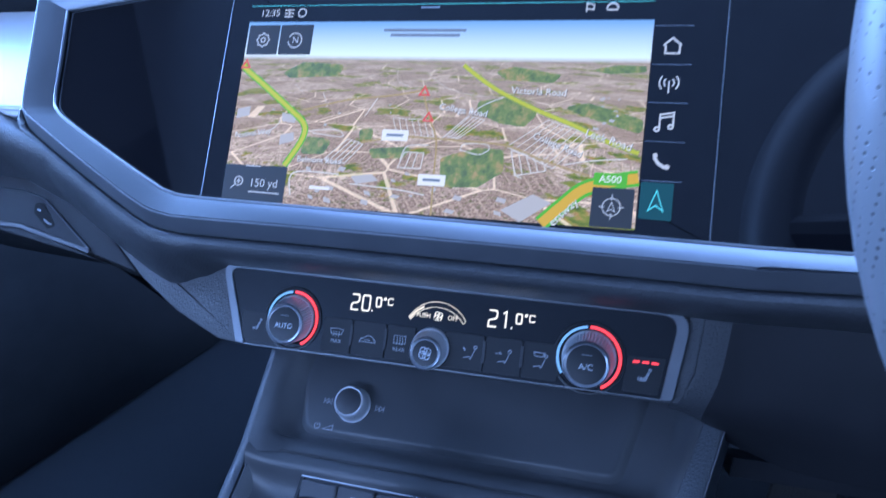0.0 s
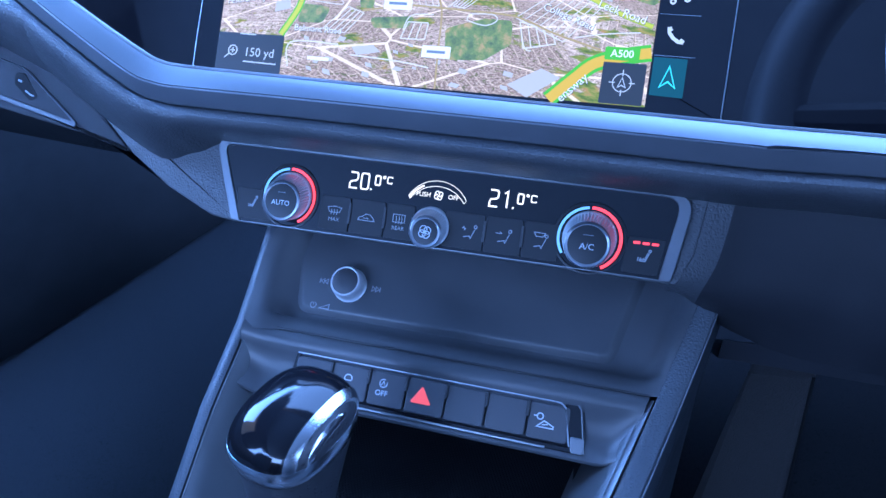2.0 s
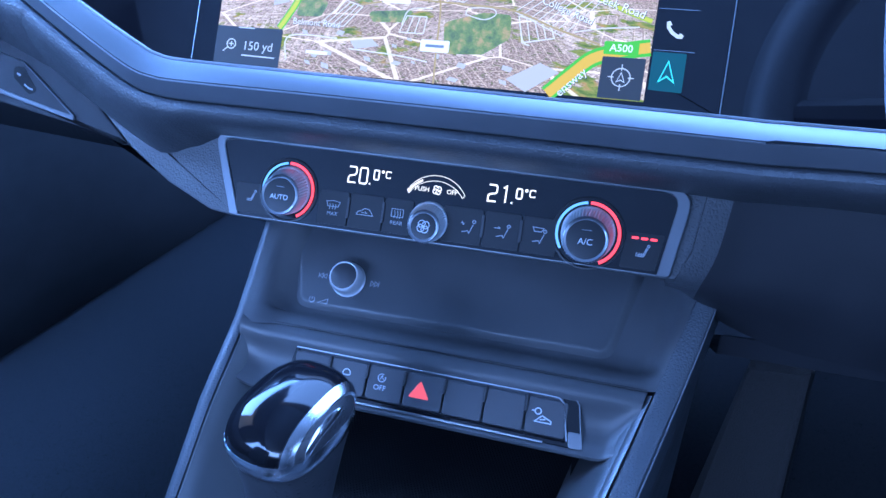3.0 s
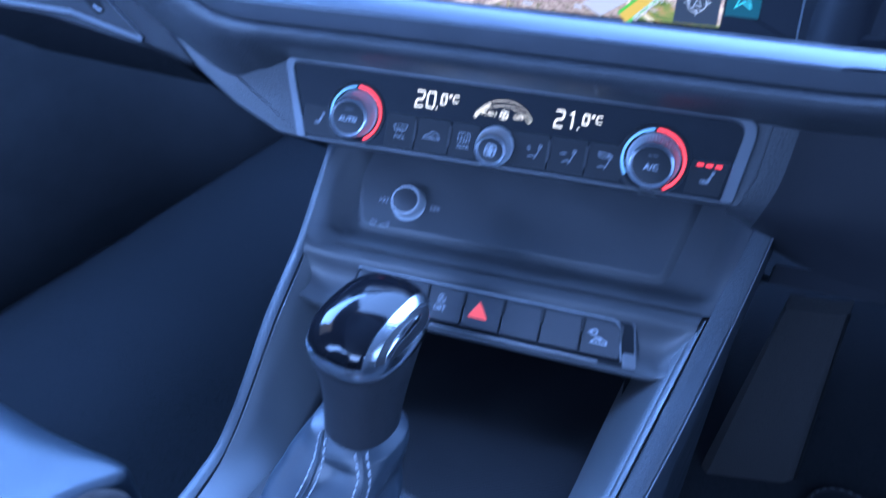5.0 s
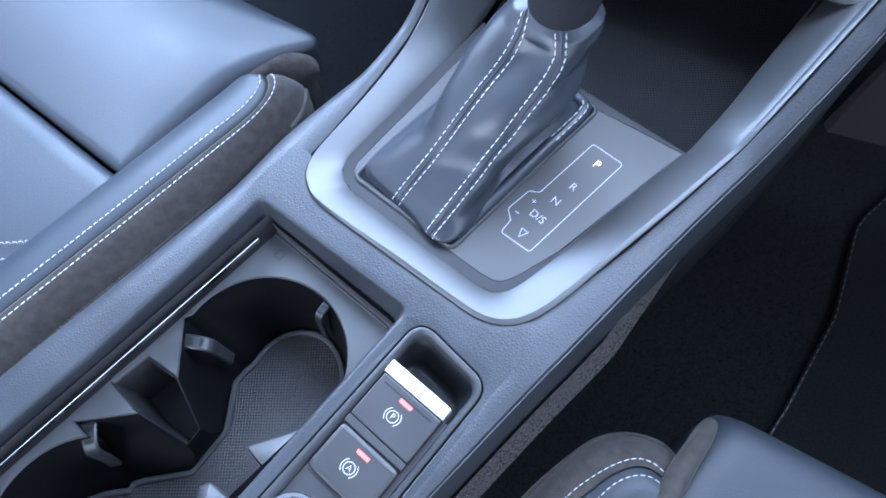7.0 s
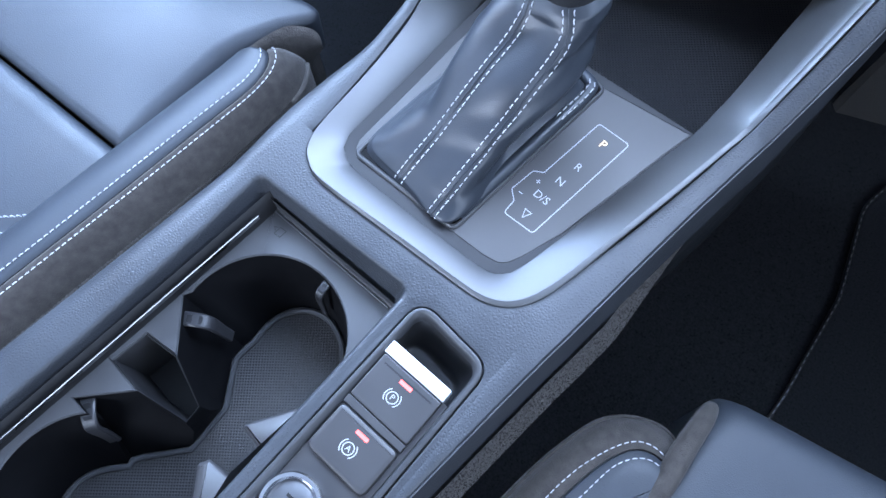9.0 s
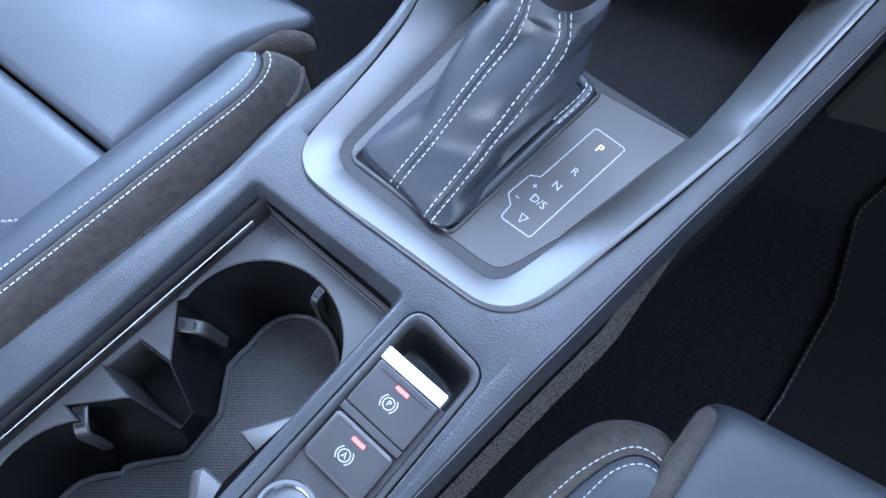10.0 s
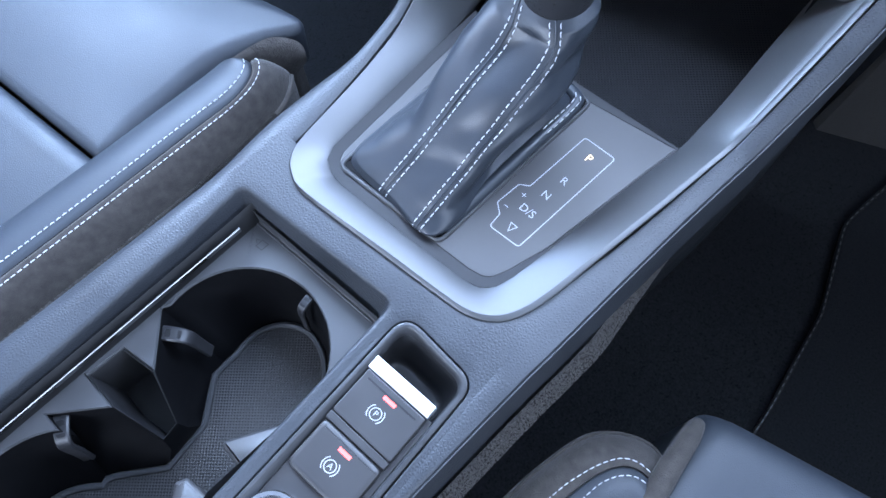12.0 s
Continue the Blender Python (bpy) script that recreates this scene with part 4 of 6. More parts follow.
def knob(u, v, r, ring, cap_print, size, tall=10.0):
    def fn(x, y, w):
        return Cf(u + x, v + y - 0.38 * w, w)
    k = part("knob", turned([(r + 1.6, 0), (r + 1.5, 1.0), (r + 1.4, 1.6), *[(r + 1.4 - 1.4 * f, 1.8 + (tall - 3.0) * f) for f in (0.0, 0.35, 0.7, 1.0)], (r - 0.5, tall - 0.8)], fn, 48, (3, 6, 0.9, 48)), KNURL, clim, "knurled metal ring", 8)
    part("rim", turned([(r - 0.5, tall - 1.6), (r - 0.5, tall - 0.6), (r - 1.1, tall - 0.1), (r - 1.9, tall - 0.6)], fn, 64), EDGE, k, "polished rim")
    part("cap", turned([(r - 2.0, tall - 1.6), (r - 2.2, tall - 0.5), (r - 3.2, tall - 0.35), (1, tall - 0.3)], fn, 64), CAPM, k, "black cap")
    if cap_print:
        part("cap_text", lettering(cap_print, size, fn, 0, -1.0, tall - 0.2), PRINT, k)
        part("cap_line", ribbon([[(-2.4, 4.6), (2.4, 4.6)]], 0.3, fn, tall - 0.2), DIM, k)
    else:
        part("cap_icon", ribbon([[(0, 0), *[(1.9 * math.cos(radians(a + s)) + 1.5 * math.cos(radians(a)), 1.9 * math.sin(radians(a + s)) + 1.5 * math.sin(radians(a))) for s in range(-120, 121, 40)], (0, 0)] for a in (35, 125, 215, 305)], 0.4, fn, tall - 0.2), PRINT, k)
    if ring:
        part("glow_ring", ribbon([arc(0, 0, r + 3.5, 92, -62, 32)], 1.5, fn, 1.0), RED, k, "lit red arc")
        part("glow_ring", ribbon([arc(0, 0, r + 3.5, 97, 215, 26)], 1.3, fn, 1.0), BLUE, k, "lit pale blue arc")
        part("collar", turned([(r + 6.2, 0), (r + 6.0, 0.8), (r + 5.0, 0.9), (r + 4.5, 0.2)], fn, 64, cap=False), CAPM, k, "black collar")
    return k


knob(34.0, -57.4, 11.3, True, "AUTO", 3.8)
knob(114.8, -63.8, 8.8, False, "", 4, 8.6)
knob(195.3, -58.8, 11.5, True, "A/C", 4.2)
# displays
SEG = {"2": [[(0, 1), (0.16, 1), (0.84, 1), (1, 0.9), (1, 0.62), (0.84, 0.5), (0.16, 0.42), (0, 0.3), (0, 0), (1, 0)]],
       "0": [[(0.14, 0), (0.86, 0), (1, 0.12), (1, 0.88), (0.86, 1), (0.14, 1), (0, 0.88), (0, 0.12), (0.14, 0)]],
       "1": [[(0.25, 0.86), (0.62, 1), (0.62, 0)]], ".": [[(0.3, 0.02), (0.3, 0.2)]],
       "C": [[(1, 0.84), (0.84, 1), (0.16, 1), (0, 0.86), (0, 0.14), (0.16, 0), (0.84, 0), (1, 0.16)]]}


def digits(text, x, y, wd, hg, width):
    lines_ = []
    for ch in text:
        adv = 0.55 if ch == "." else 1.5
        lines_ += [[(x + a * wd, y + b * hg) for a, b in line] for line in SEG[ch]]
        x += adv * wd
    return lines_


for x0, y0, big in ((67.6, -48.8, "20"), (143.8, -49.4, "21")):
    part("temperature", ribbon(digits(big, x0, y0, 4.2, 8.2, 1), 0.85, Cf, 0.15), WHITE, clim, "lit digits")
    part("temperature", ribbon(digits(".", x0 + 11.6, y0 - 0.2, 2.0, 5.0, 1) + digits("0", x0 + 14.2, y0 + 2.9, 2.7, 4.8, 1), 0.78, Cf, 0.15), WHITE, clim, "lit digits")
    part("temperature", ribbon(digits("C", x0 + 20.9, y0 + 4.4, 2.7, 3.3, 1) + [arc(x0 + 19.0, y0 + 7.3, 0.55, 0, 360, 10)], 0.58, Cf, 0.15), WHITE, clim, "lit digits")
part("fan_arc", ribbon([arc(116.6, -58.0, 18.0, 150, 32, 24, 18), arc(116.6, -60.4, 17.6, 146, 36, 24, 17.6), [(101.0, -49.0), (102.0, -50.6)], [(131.9, -48.5), (130.8, -50.0)]], 0.32, Cf, 0.15), FANLIT, clim, "lit fan scale")
part("fan_arc_fill", ribbon([arc(116.6, -59.2, 17.8, 148, 116, 8)], 1.1, Cf, 0.12), FANLIT, clim, "lit fan scale")
part("fan_text", lettering("PUSH", 3.3, Cf, 108.9, -47.7, 0.15, bold=0.04), FANLIT, clim)
part("fan_text", lettering("OFF", 3.3, Cf, 125.0, -47.7, 0.15, bold=0.04), FANLIT, clim)
part("fan_icon", ribbon([[(117 + 0.2 * math.cos(radians(a)), -47.4), *[(117 + 1.3 * math.cos(radians(a + s)) + 1.1 * math.cos(radians(a)), -47.4 + 1.3 * math.sin(radians(a + s)) + 1.1 * math.sin(radians(a))) for s in range(-120, 121, 40)]] for a in (35, 125, 215, 305)], 0.4, Cf, 0.15), WHITE, clim)
for u in (217.6, 221.9, 226.2):
    part("heat_light", slab(rpoly([(u - 1.6, -58.6, 0.4), (u + 1.6, -58.5, 0.4), (u + 1.6, -57.3, 0.4), (u - 1.6, -57.4, 0.4)], 2), Cf, 0.3, 0.75, 0.1), RED, clim, "lit red bar")


def seat_icon(u, v, s):
    return [[(u - 3.0 * s, v - 2.6 * s), (u + 0.6 * s, v - 2.6 * s), (u + 2.6 * s, v + 2.6 * s)], [(u - 3 * s, v - 1.6 * s), (u + 0.2 * s, v - 1.6 * s), (u + 1.8 * s, v + 2.6 * s)], arc(u + 2.8 * s, v + 3.8 * s, 0.7 * s, 0, 360, 8)]


part("key_icon", ribbon(seat_icon(12.4, -63.6, 0.8), 0.5, Cf, 0.7), PRINTK, clim)
part("key_icon", ribbon(seat_icon(222, -64.4, 0.8) + [[(219 + i, -66.6), (219.2 + i, -64.8)] for i in (0, 1.2, 2.4)], 0.5, Cf, 0.7), PRINTK, clim)
part("key_icon", ribbon([[(57.6, -60.4), (58.6, -63), (64.4, -63), (65.4, -60.4), (61.5, -59.8), (57.6, -60.4)]] + [[(59.6 + i, -64.4), (60 + i, -62.8), (59.6 + i, -61.4)] for i in (0, 1.6, 3.2)], 0.35, Cf, 1.1), PRINTK, clim)
part("key_text", lettering("MAX", 2.9, Cf, 61.6, -66.8, 1.05), PRINTK, clim)
part("key_icon", ribbon([[(75.2, -65.2), (76, -63.6), (77.6, -63.2), (79.4, -61.8), (82, -62), (83.6, -63.6), (84.4, -65.2), (75.2, -65.2)], [(78, -64), (81, -64.2), (80, -63.4)]], 0.4, Cf, 1.1), PRINTK, clim)
part("key_icon", ribbon([[(94.6, -63.8), (101, -63.8), (101, -59.8), (94.6, -59.8), (94.6, -63.8)]] + [[(96.2 + i, -64.6), (96.6 + i, -62.4), (96.2 + i, -60.6)] for i in (0, 1.6, 3.0)], 0.35, Cf, 1.1), PRINTK, clim)
part("key_text", lettering("REAR", 2.9, Cf, 97.8, -67.0, 1.05), PRINTK, clim)
for u, extra in ((135.6, [[(132, -62), (134, -62.4)], [(132.6, -61.2), (133.6, -63.2)]]), (153.4, [[(149.4, -62.4), (152.4, -62.4), (151.4, -61.6)]]), (171.6, [[(168.6, -59.4), (174.2, -59.6), (173, -61.4), (169.6, -61.4), (168.6, -59.4)]])):
    part("key_icon", ribbon([[(u - 2.6, -66.6), (u + 0.6, -65.8), (u + 1.2, -67), (u + 3.0, -62.4)], arc(u + 3.2, -61, 0.8, 0, 360, 8)] + extra, 0.45, Cf, 1.1), PRINTK, clim)

# ---- centre console ----
console = thing("centre_console", W(-50, 20, -305), "black centre console with grained rails and satin aluminium surround", "console")
# surround: outer and inner edge, station by station
SUR_O = [(-183, 214, 127), (-171, 165, 87), (-162, 121, 60), (-153, 78, 27), (-147, 50, 12.5), (-141, 20, 9), (-136, -10, 8), (-132, -38, 7.5), (-127.5, -52, 7), (-119, -60, 6.5), (-103, -63, 6), (-48, -56.5, 6), (-9, -51.5, 6), (8, -48.5, 6), (20, -42, 6), (28, -31, 6.5), (33, -11, 7), (37, 29, 8), (41, 70, 9), (44, 105, 11), (46, 125, 14), (47, 141, 26), (49.4, 186, 60), (51.0, 231, 86.5)]
SUR_I = [(-166, 219, 100), (-150, 170, 50), (-136, 125, 12), (-129, 86, 0), (-125, 52, 0), (-121.5, 20, 0), (-119, -10, 0), (-117, -30, 0), (-113, -38, 0), (-105, -42, 0), (-95, -43, 0), (-50, -39, 0), (-8, -34.5, 0), (2, -31.5, 0), (7.5, -25, 0), (10, -15, 0), (13, 10, 0), (16.5, 50, 0), (20, 85, 0), (23, 108, 0), (22.5, 130, 0), (22, 150, 4), (21, 190, 26), (22, 236, 58)]
so, si = smooth_path([W(*p) for p in SUR_O], 5), smooth_path([W(*p) for p in SUR_I], 5)
rows = []
for o, i in zip(so, si):
    up = W(0, 0, 1)
    f = 0.04 + 0.09 * max(0, min(1, (o.x + 0.11) / 0.07))
    rows.append([o.lerp(i, f - 0.03) - up * 3, o.lerp(i, f - 0.01) + up * 0.4, o.lerp(i, f + 0.01) + up * 0.8, o.lerp(i, 0.3) + up * 1.1, o.lerp(i, 0.6) + up * 1.2, o.lerp(i, 0.93) + up * 1.0, i + up * 0.6, i - up * 3])
part("surround_edge", sheet([[o - W(0, 0, 5), o - W(0, 0, 0.8), o.lerp(i, 0.02) - W(0, 0, 0.3), o.lerp(i, f) + W(0, 0, 0.85), o.lerp(i, f + 0.02) + W(0, 0, 0.2)] for o, i, f in [(o, i, 0.04 + 0.09 * max(0, min(1, (o.x + 0.11) / 0.07))) for o, i in zip(so, si)]]), SILVER, console, "bright bevelled edge")
part("surround", sheet(rows), SILVER, console, "satin aluminium surround")
# selector plate
plate_pts = [(-128, 96), (-125, 52), (-121.5, 20), (-119, -10), (-117, -30), (-113, -38), (-105, -42), (-95, -43), (-50, -39), (-8, -34.5), (2, -31.5), (7.5, -25), (10, -15), (13, 10), (16.5, 50), (20, 85), (23, 107.5), (-46, 100.5)]
part("selector_plate", slab([V2(*p) for p in plate_pts], W, -10, 0.0, 0.5), PLATE, console, "dark grey selector plate")
plate_rim = [V2(*p) for p in plate_pts]
bw = [6.2 if p.x < 0 else 6.2 - 5.6 * max(0, min(1, (p.y + 34) / 50)) for p in plate_rim]
step = inset(plate_rim, bw)
bm = bmesh.new()
rings(bm, [[W(p.x, p.y, 0.9) for p in inset(plate_rim, -0.5)], [W(p.x, p.y, 0.8) for p in inset(plate_rim, 0.6)], [W(p.x, p.y, 0.25) for p in step], [W(p.x, p.y, -1) for p in inset(plate_rim, [d + 0.4 for d in bw])]])
part("plate_border", bm, BORDER, console, "dark border round the plate")
part("plate_step", slab(inset(plate_rim, [d + 0.2 for d in bw]), W, -2, 0.5, 0.3), PLATE, console)
# printed scale
Z1 = 0.62


def P(x, y, w=0.0):
    return W(x, y, w)


box = [(-19.3, -2.5), (0.4, -0.4), (1.8, 77.6), (-19.4, 76.2), (-20.4, 31), (-25.5, 27.5), (-26.4, 11), (-20.3, 6.6), (-19.3, -2.5)]
outl = rpoly([(x, y, 2.0) for x, y in box[:-1]], 3)
part("scale_outline", ribbon([[tuple(p) for p in outl] + [tuple(outl[0])]], 0.55, P, Z1), PRINT, console)
part("scale_letter", lettering("P", 7.4, P, -8.9, 67.2, Z1, turn=2), WHITE, console, "lit letter")
for ch, x, y in (("R", -9.0, 46.6), ("N", -10.2, 33.0), ("D/S", -10.9, 18.6)):
    part("scale_letter", lettering(ch, 6.8, P, x, y, Z1, turn=2), PRINT, console)
part("scale_sign", lettering("+", 6.0, P, -18.9, 24.2, Z1), PRINT, console)
part("scale_sign", ribbon([[(-22.4, 12.6), (-19.8, 12.8)]], 0.5, P, Z1), PRINT, console)
part("scale_arrow", ribbon([[(-12.4, 7.4), (-8.0, 7.6), (-10.2, 2.4), (-12.4, 7.4)]], 0.5, P, Z1), PRINT, console)

# rails: outer side, crown and inner edge from the rear to the dash
LEFT = [(-420, -159, -124), (-270, -157, -124), (-120, -155.5, -130), (-84, -156, -134), (-60, -157.5, -133), (-40, -158.5, -134), (-10, -157.5, -138), (20, -156, -143), (50, -160, -149), (78, -165, -155), (121, -175, -164), (165, -184, -173), (214, -195, -185)]


def rail_z(y, shift=0.0):
    pts = [(-420, -1), (-90, 0), (-60, 3), (-10, 6), (20, 7.5), (50, 11), (60, 14), (78, 25.5), (121, 58.5), (165, 85.5), (214, 125.5), (268, 170), (360, 246)]
    y -= shift * max(0, min(1, (y + 40) / 100))
    for (a, p), (b, q) in zip(pts, pts[1:]):
        if y <= b:
            return p + (q - p) * max(0, y - a) / (b - a)
    return pts[-1][1]


left = smooth_path([Vector(p) for p in LEFT], 4)
rows = []
for y, xo, xi in left:
    z = rail_z(y)
    f = max(0, min(1, (-66 - y) / 22))
    w = xi - xo
    if y < -46:
        inner = [(xo + 0.60 * w, z + 0.25), (xo + 0.62 * w, z + 0.24), (xo + 0.625 * w, z - 2), (xo + 0.63 * w, z - 12)]
    else:
        inner = [(xi - 1.2 - 5.8 * f, z - 0.3 - 0.5 * f), (xi - 0.2 - 2.8 * f, z - 0.8 - 2.2 * f), (xi + 0.5 * f, z - 2.5 - 4.5 * f), (xi + 3 * f, z - 6 - 7 * f)]
    rows.append([W(xo + 14, y, -305), W(xo + 4, y, z - 110), W(xo - 1, y, z - 40), W(xo - 1, y, z - 16), W(xo, y, z - 9), W(xo + 1.6, y, z - 4.6), W(xo + 0.22 * w, y, z - 1.6), W(xo + 0.45 * w, y, z + 0.1), W(xo + (0.55 if y < -46 else 0.7) * w, y, z + 0.25), *[W(a, y, b) for a, b in inner]])
part("rail", sheet(rows), RAIL, console, "grained soft rail")
RIGHT = [(-420, 60, 58), (-200, 54.5, 50.5), (-145, 53, 46), (-95, 52.4, 40), (-74, 52.4, 39), (-58, 52.5, 38.5), (-45, 52.6, 31), (-31, 53, 25.5), (-11, 53.2, 31), (29, 53.6, 37.4), (70, 54.4, 41.3), (105, 56, 44.3), (125, 57.4, 46.3), (141, 58.6, 47.3), (186, 62, 50.0), (231, 63, 51.4), (262, 63.5, 53.0), (284, 63, 54.4), (310, 63, 56)]
rows, pipe = [], []
right = smooth_path([Vector(p) for p in RIGHT], 4)
for y, xo, xi in right:
    z = rail_z(y, 65)
    w = xo - xi
    g = 1 - 0.75 * max(0, min(1, (y - 130) / 90))
    pipe.append(W(xo + 0.8, y, z - 1.6))
    rows.append([W(xi, y, z - 7), W(xi, y, z - 2), W(xi + 0.5, y, z - 0.6), W(xi + 1.6, y, z), W(xi + 0.6 * w, y, z + 0.2), W(xo - 0.8, y, z - 0.6), W(xo + 0.2, y, z - 1.8), W(xo + 0.4, y, z - 3.2), W(xo + 1.0, y, z - 6), W(xo + 2.6 * g, y, z - 14), W(xo + 4.5 * g, y, z - 25), W(xo + 5 * g, y, z - 36), W(xo + 3 * g, y, z - 38), W(xo - 2, y, z - 60), W(xo - 6, y, z - 110), W(xo - 12, y, -305)])
part("rail", sheet(rows), RAIL, console, "grained soft rail")
part("coarse_strip", sheet([[p + W(6 - f_, 0, -33), p + W(11 - f_, 0, -36), p + W(15 - f_, 0, -42), p + W(14 - f_, 0, -54)] for p, f_ in [(q, 24 * max(0, min(1, q.y / 0.15))) for q in pipe if q.y < 0.17]]), STRIPFELT, console, "coarse felt strip below the rail")
part("piping", tube(pipe, 0.0005, 6), FACET, console, "thin pale edge piping")
# console top: one skin round the cup holder recess and the switch tray


def e_mm(x, y):
    c, s = math.cos(radians(5.5)), math.sin(radians(5.5))
    return V2(12.6 + x * c - y * s, -116.5 + x * s + y * c)


def top_z(x, y):
    return rail_z(y, 65 if x > -20 else 0) + 0.25


def inside(p, poly):
    hit_ = False
    for a, b in zip(poly, poly[1:] + poly[:1]):
        if (a.y > p.y) != (b.y > p.y) and p.x < a.x + (b.x - a.x) * (p.y - a.y) / (b.y - a.y):
            hit_ = not hit_
    return hit_


def gap(p, poly):
    return min((p - a.lerp(b, max(0, min(1, (p - a).dot(b - a) / max(1e-9, (b - a).length_squared))))).length for a, b in zip(poly, poly[1:] + poly[:1]))


t_o = rpoly([(-25.5, -110, 3), (28, -110, 3), (28.4, 44, 12), (-22.8, 49.5, 12)], 8)
recess_top = rpoly([(-125.5, -418, 1), (5.6, -418, 1), (-24.1, -70.5, 6), (-135, -84, 6), (-131.5, -124, 20), (-127.5, -210, 20)], 8)
recess_low = rpoly([(-125.4, -417, 1), (2.0, -417, 1), (-27.4, -80.4, 7), (-130, -88.4, 6), (-127.6, -124, 20), (-126, -210, 20)], 8)
tray_hole = [e_mm(p.x, p.y) for p in inset(t_o, -0.5)]
recess_out, tray_out = inset(recess_top, -2.6), inset(tray_hole, -1.1)
rim = [V2(a + 0.62 * (b - a), y) for y, a, b in LEFT if y <= -60] + [V2(-145, -45), V2(-129, -45)]
rim += [V2(*p[:2]).lerp(V2(*q[:2]), 0.22) for p, q in zip(SUR_O[8:16], SUR_I[8:16])] + [V2(36.5, -32), V2(40, -45)]
rim += [V2(min(a_, b_), y_) for y_, b_, a_ in ((-58, 50.8, 43), (-74, 50.8, 43.4), (-95, 50.8, 44.4), (-145, 51.4, 50), (-200, 52.8, 54), (-260, 54.5, 58), (-419.5, 58, 58))]
rim = rim[::-1]
loops = [rim, recess_out, tray_out]
verts, edges = [], []
for lp in loops:
    n0 = len(verts)
    verts += lp
    edges += [(n0 + i, n0 + (i + 1) % len(lp)) for i in range(len(lp))]
for x in range(-160, 60, 6):
    for y in range(-416, -30, 6):
        p = V2(x, y)
        if inside(p, rim) and not inside(p, recess_out) and not inside(p, tray_out) and min(gap(p, lp) for lp in loops) > 2.0:
            verts.append(p)
cv, _, cf, *_ = delaunay_2d_cdt(verts, edges, [], 0, 1e-5)
bm = bmesh.new()
bv = [bm.verts.new(W(p.x, p.y, top_z(p.x, p.y) - (0.7 if gap(p, rim) < 0.1 and p.x > -128 else 0.0))) for p in cv]
for f in cf:
    c = sum((cv[i] for i in f), V2(0, 0)) / 3
    if inside(c, rim) and not inside(c, recess_out) and not inside(c, tray_out):
        bm.faces.new([bv[i] for i in f])
mids = [a.lerp(b, 0.5) for a, b in zip(recess_top, recess_low)]
rings(bm, [[W(p.x, p.y, top_z(p.x, p.y)) for p in recess_out], [W(p.x, p.y, top_z(p.x, p.y) - 0.25) for p in inset(recess_top, -1.4)], [W(p.x, p.y, top_z(p.x, p.y) - 0.9) for p in inset(recess_top, -0.5)], [W(p.x, p.y, top_z(p.x, p.y) - 2.2) for p in inset(recess_top, 0.2)],
           [W(p.x, p.y, top_z(p.x, p.y) - 4.5) for p in inset(recess_top, 0.7)], [W(p.x, p.y, -11) for p in mids], [W(p.x, p.y, -27) for p in recess_low]])
rings(bm, [[W(p.x, p.y, top_z(p.x, p.y)) for p in tray_out], [W(p.x, p.y, top_z(p.x, p.y) - 0.3) for p in inset(tray_hole, -0.4)], [W(p.x, p.y, top_z(p.x, p.y) - 1.2) for p in tray_hole], [W(p.x, p.y, top_z(p.x, p.y) - 6) for p in tray_hole]])
bmesh.ops.remove_doubles(bm, verts=bm.verts[:], dist=0.00004)
bmesh.ops.recalc_face_normals(bm, faces=bm.faces[:])
if sum(f.normal.z * f.calc_area() for f in bm.faces) < 0:
    bmesh.ops.reverse_faces(bm, faces=bm.faces[:])
part("console_top", bm, RAIL, console, "grained soft console top")

# ---- cup holder ----
cup = thing("cup_holder", W(-70, -190, -90), "black double cup holder insert with spring clips and ribbed mat", "cup holder")
A1, A2 = (-70, -146), (-63, -272)
POCKET = [V2(-94.5, -185), V2(-117.2, -189.6), V2(-118, -212.5), V2(-94.2, -212.6)]
TIPS = [V2(-71, -196), V2(-69, -207.5)]
well = [V2(*p) for p in arc(*A1, 50, 12, 192, 30)] + [V2(-121, -161), POCKET[0], *TIPS, POCKET[3], V2(-116, -240.5)] + \
       [V2(*p) for p in arc(*A2, 52, 142, 348, 30)] + [V2(-9, -240), V2(-13, -200), V2(-17, -160)]
flange = well[:32] + POCKET + well[36:]
tray_o = []
for p in flange:
    x = max(-128, min(-8 if p.y < -200 else -20, p.x * 1.6 + 44))
    tray_o.append(V2(-127 if -245 < p.y < -166 and p.x < -80 else x, p.y))
for i, p in enumerate(well):
    if i < 31:
        a = radians(12 + 6 * i)
        s = 1 / max(abs(math.cos(a)) / 56, abs(math.sin(a)) / 56)
        tray_o[i] = V2(max(-127, min(-13, A1[0] + 1.02 * s * math.cos(a))), min(-88.2 + (A1[0] + s * math.cos(a) + 131) * 0.083, A1[1] + 1.42 * s * math.sin(a)))
bm = bmesh.new()
low = [V2(*(Vector((-62, -205)) + (p - Vector((-62, -205))) * 0.86)) for p in well]
low = [p.lerp(q, 0.45) for p, q in zip(inset(well, 10), low)]
for i in range(31):
    a, s = radians(12 + 6 * i), max(0, (12 + 6 * i - 80) / 112)
    r_ = 40 - 16 * s * s * (3 - 2 * s)
    low[i] = V2(A1[0] + r_ * math.cos(a), A1[1] + r_ * math.sin(a))
    a, s = radians(142 + 206 * i / 30), max(0, 1 - i / 11)
    r_ = 41 - 11 * s * s * (3 - 2 * s)
    low[37 + i] = V2(A2[0] + r_ * math.cos(a), A2[1] + r_ * math.sin(a))
low[31:37] = [V2(-93.5, -158), V2(-92.5, -168), V2(-73, -190.5), V2(-68, -220), V2(-85, -244), V2(-88, -250)]

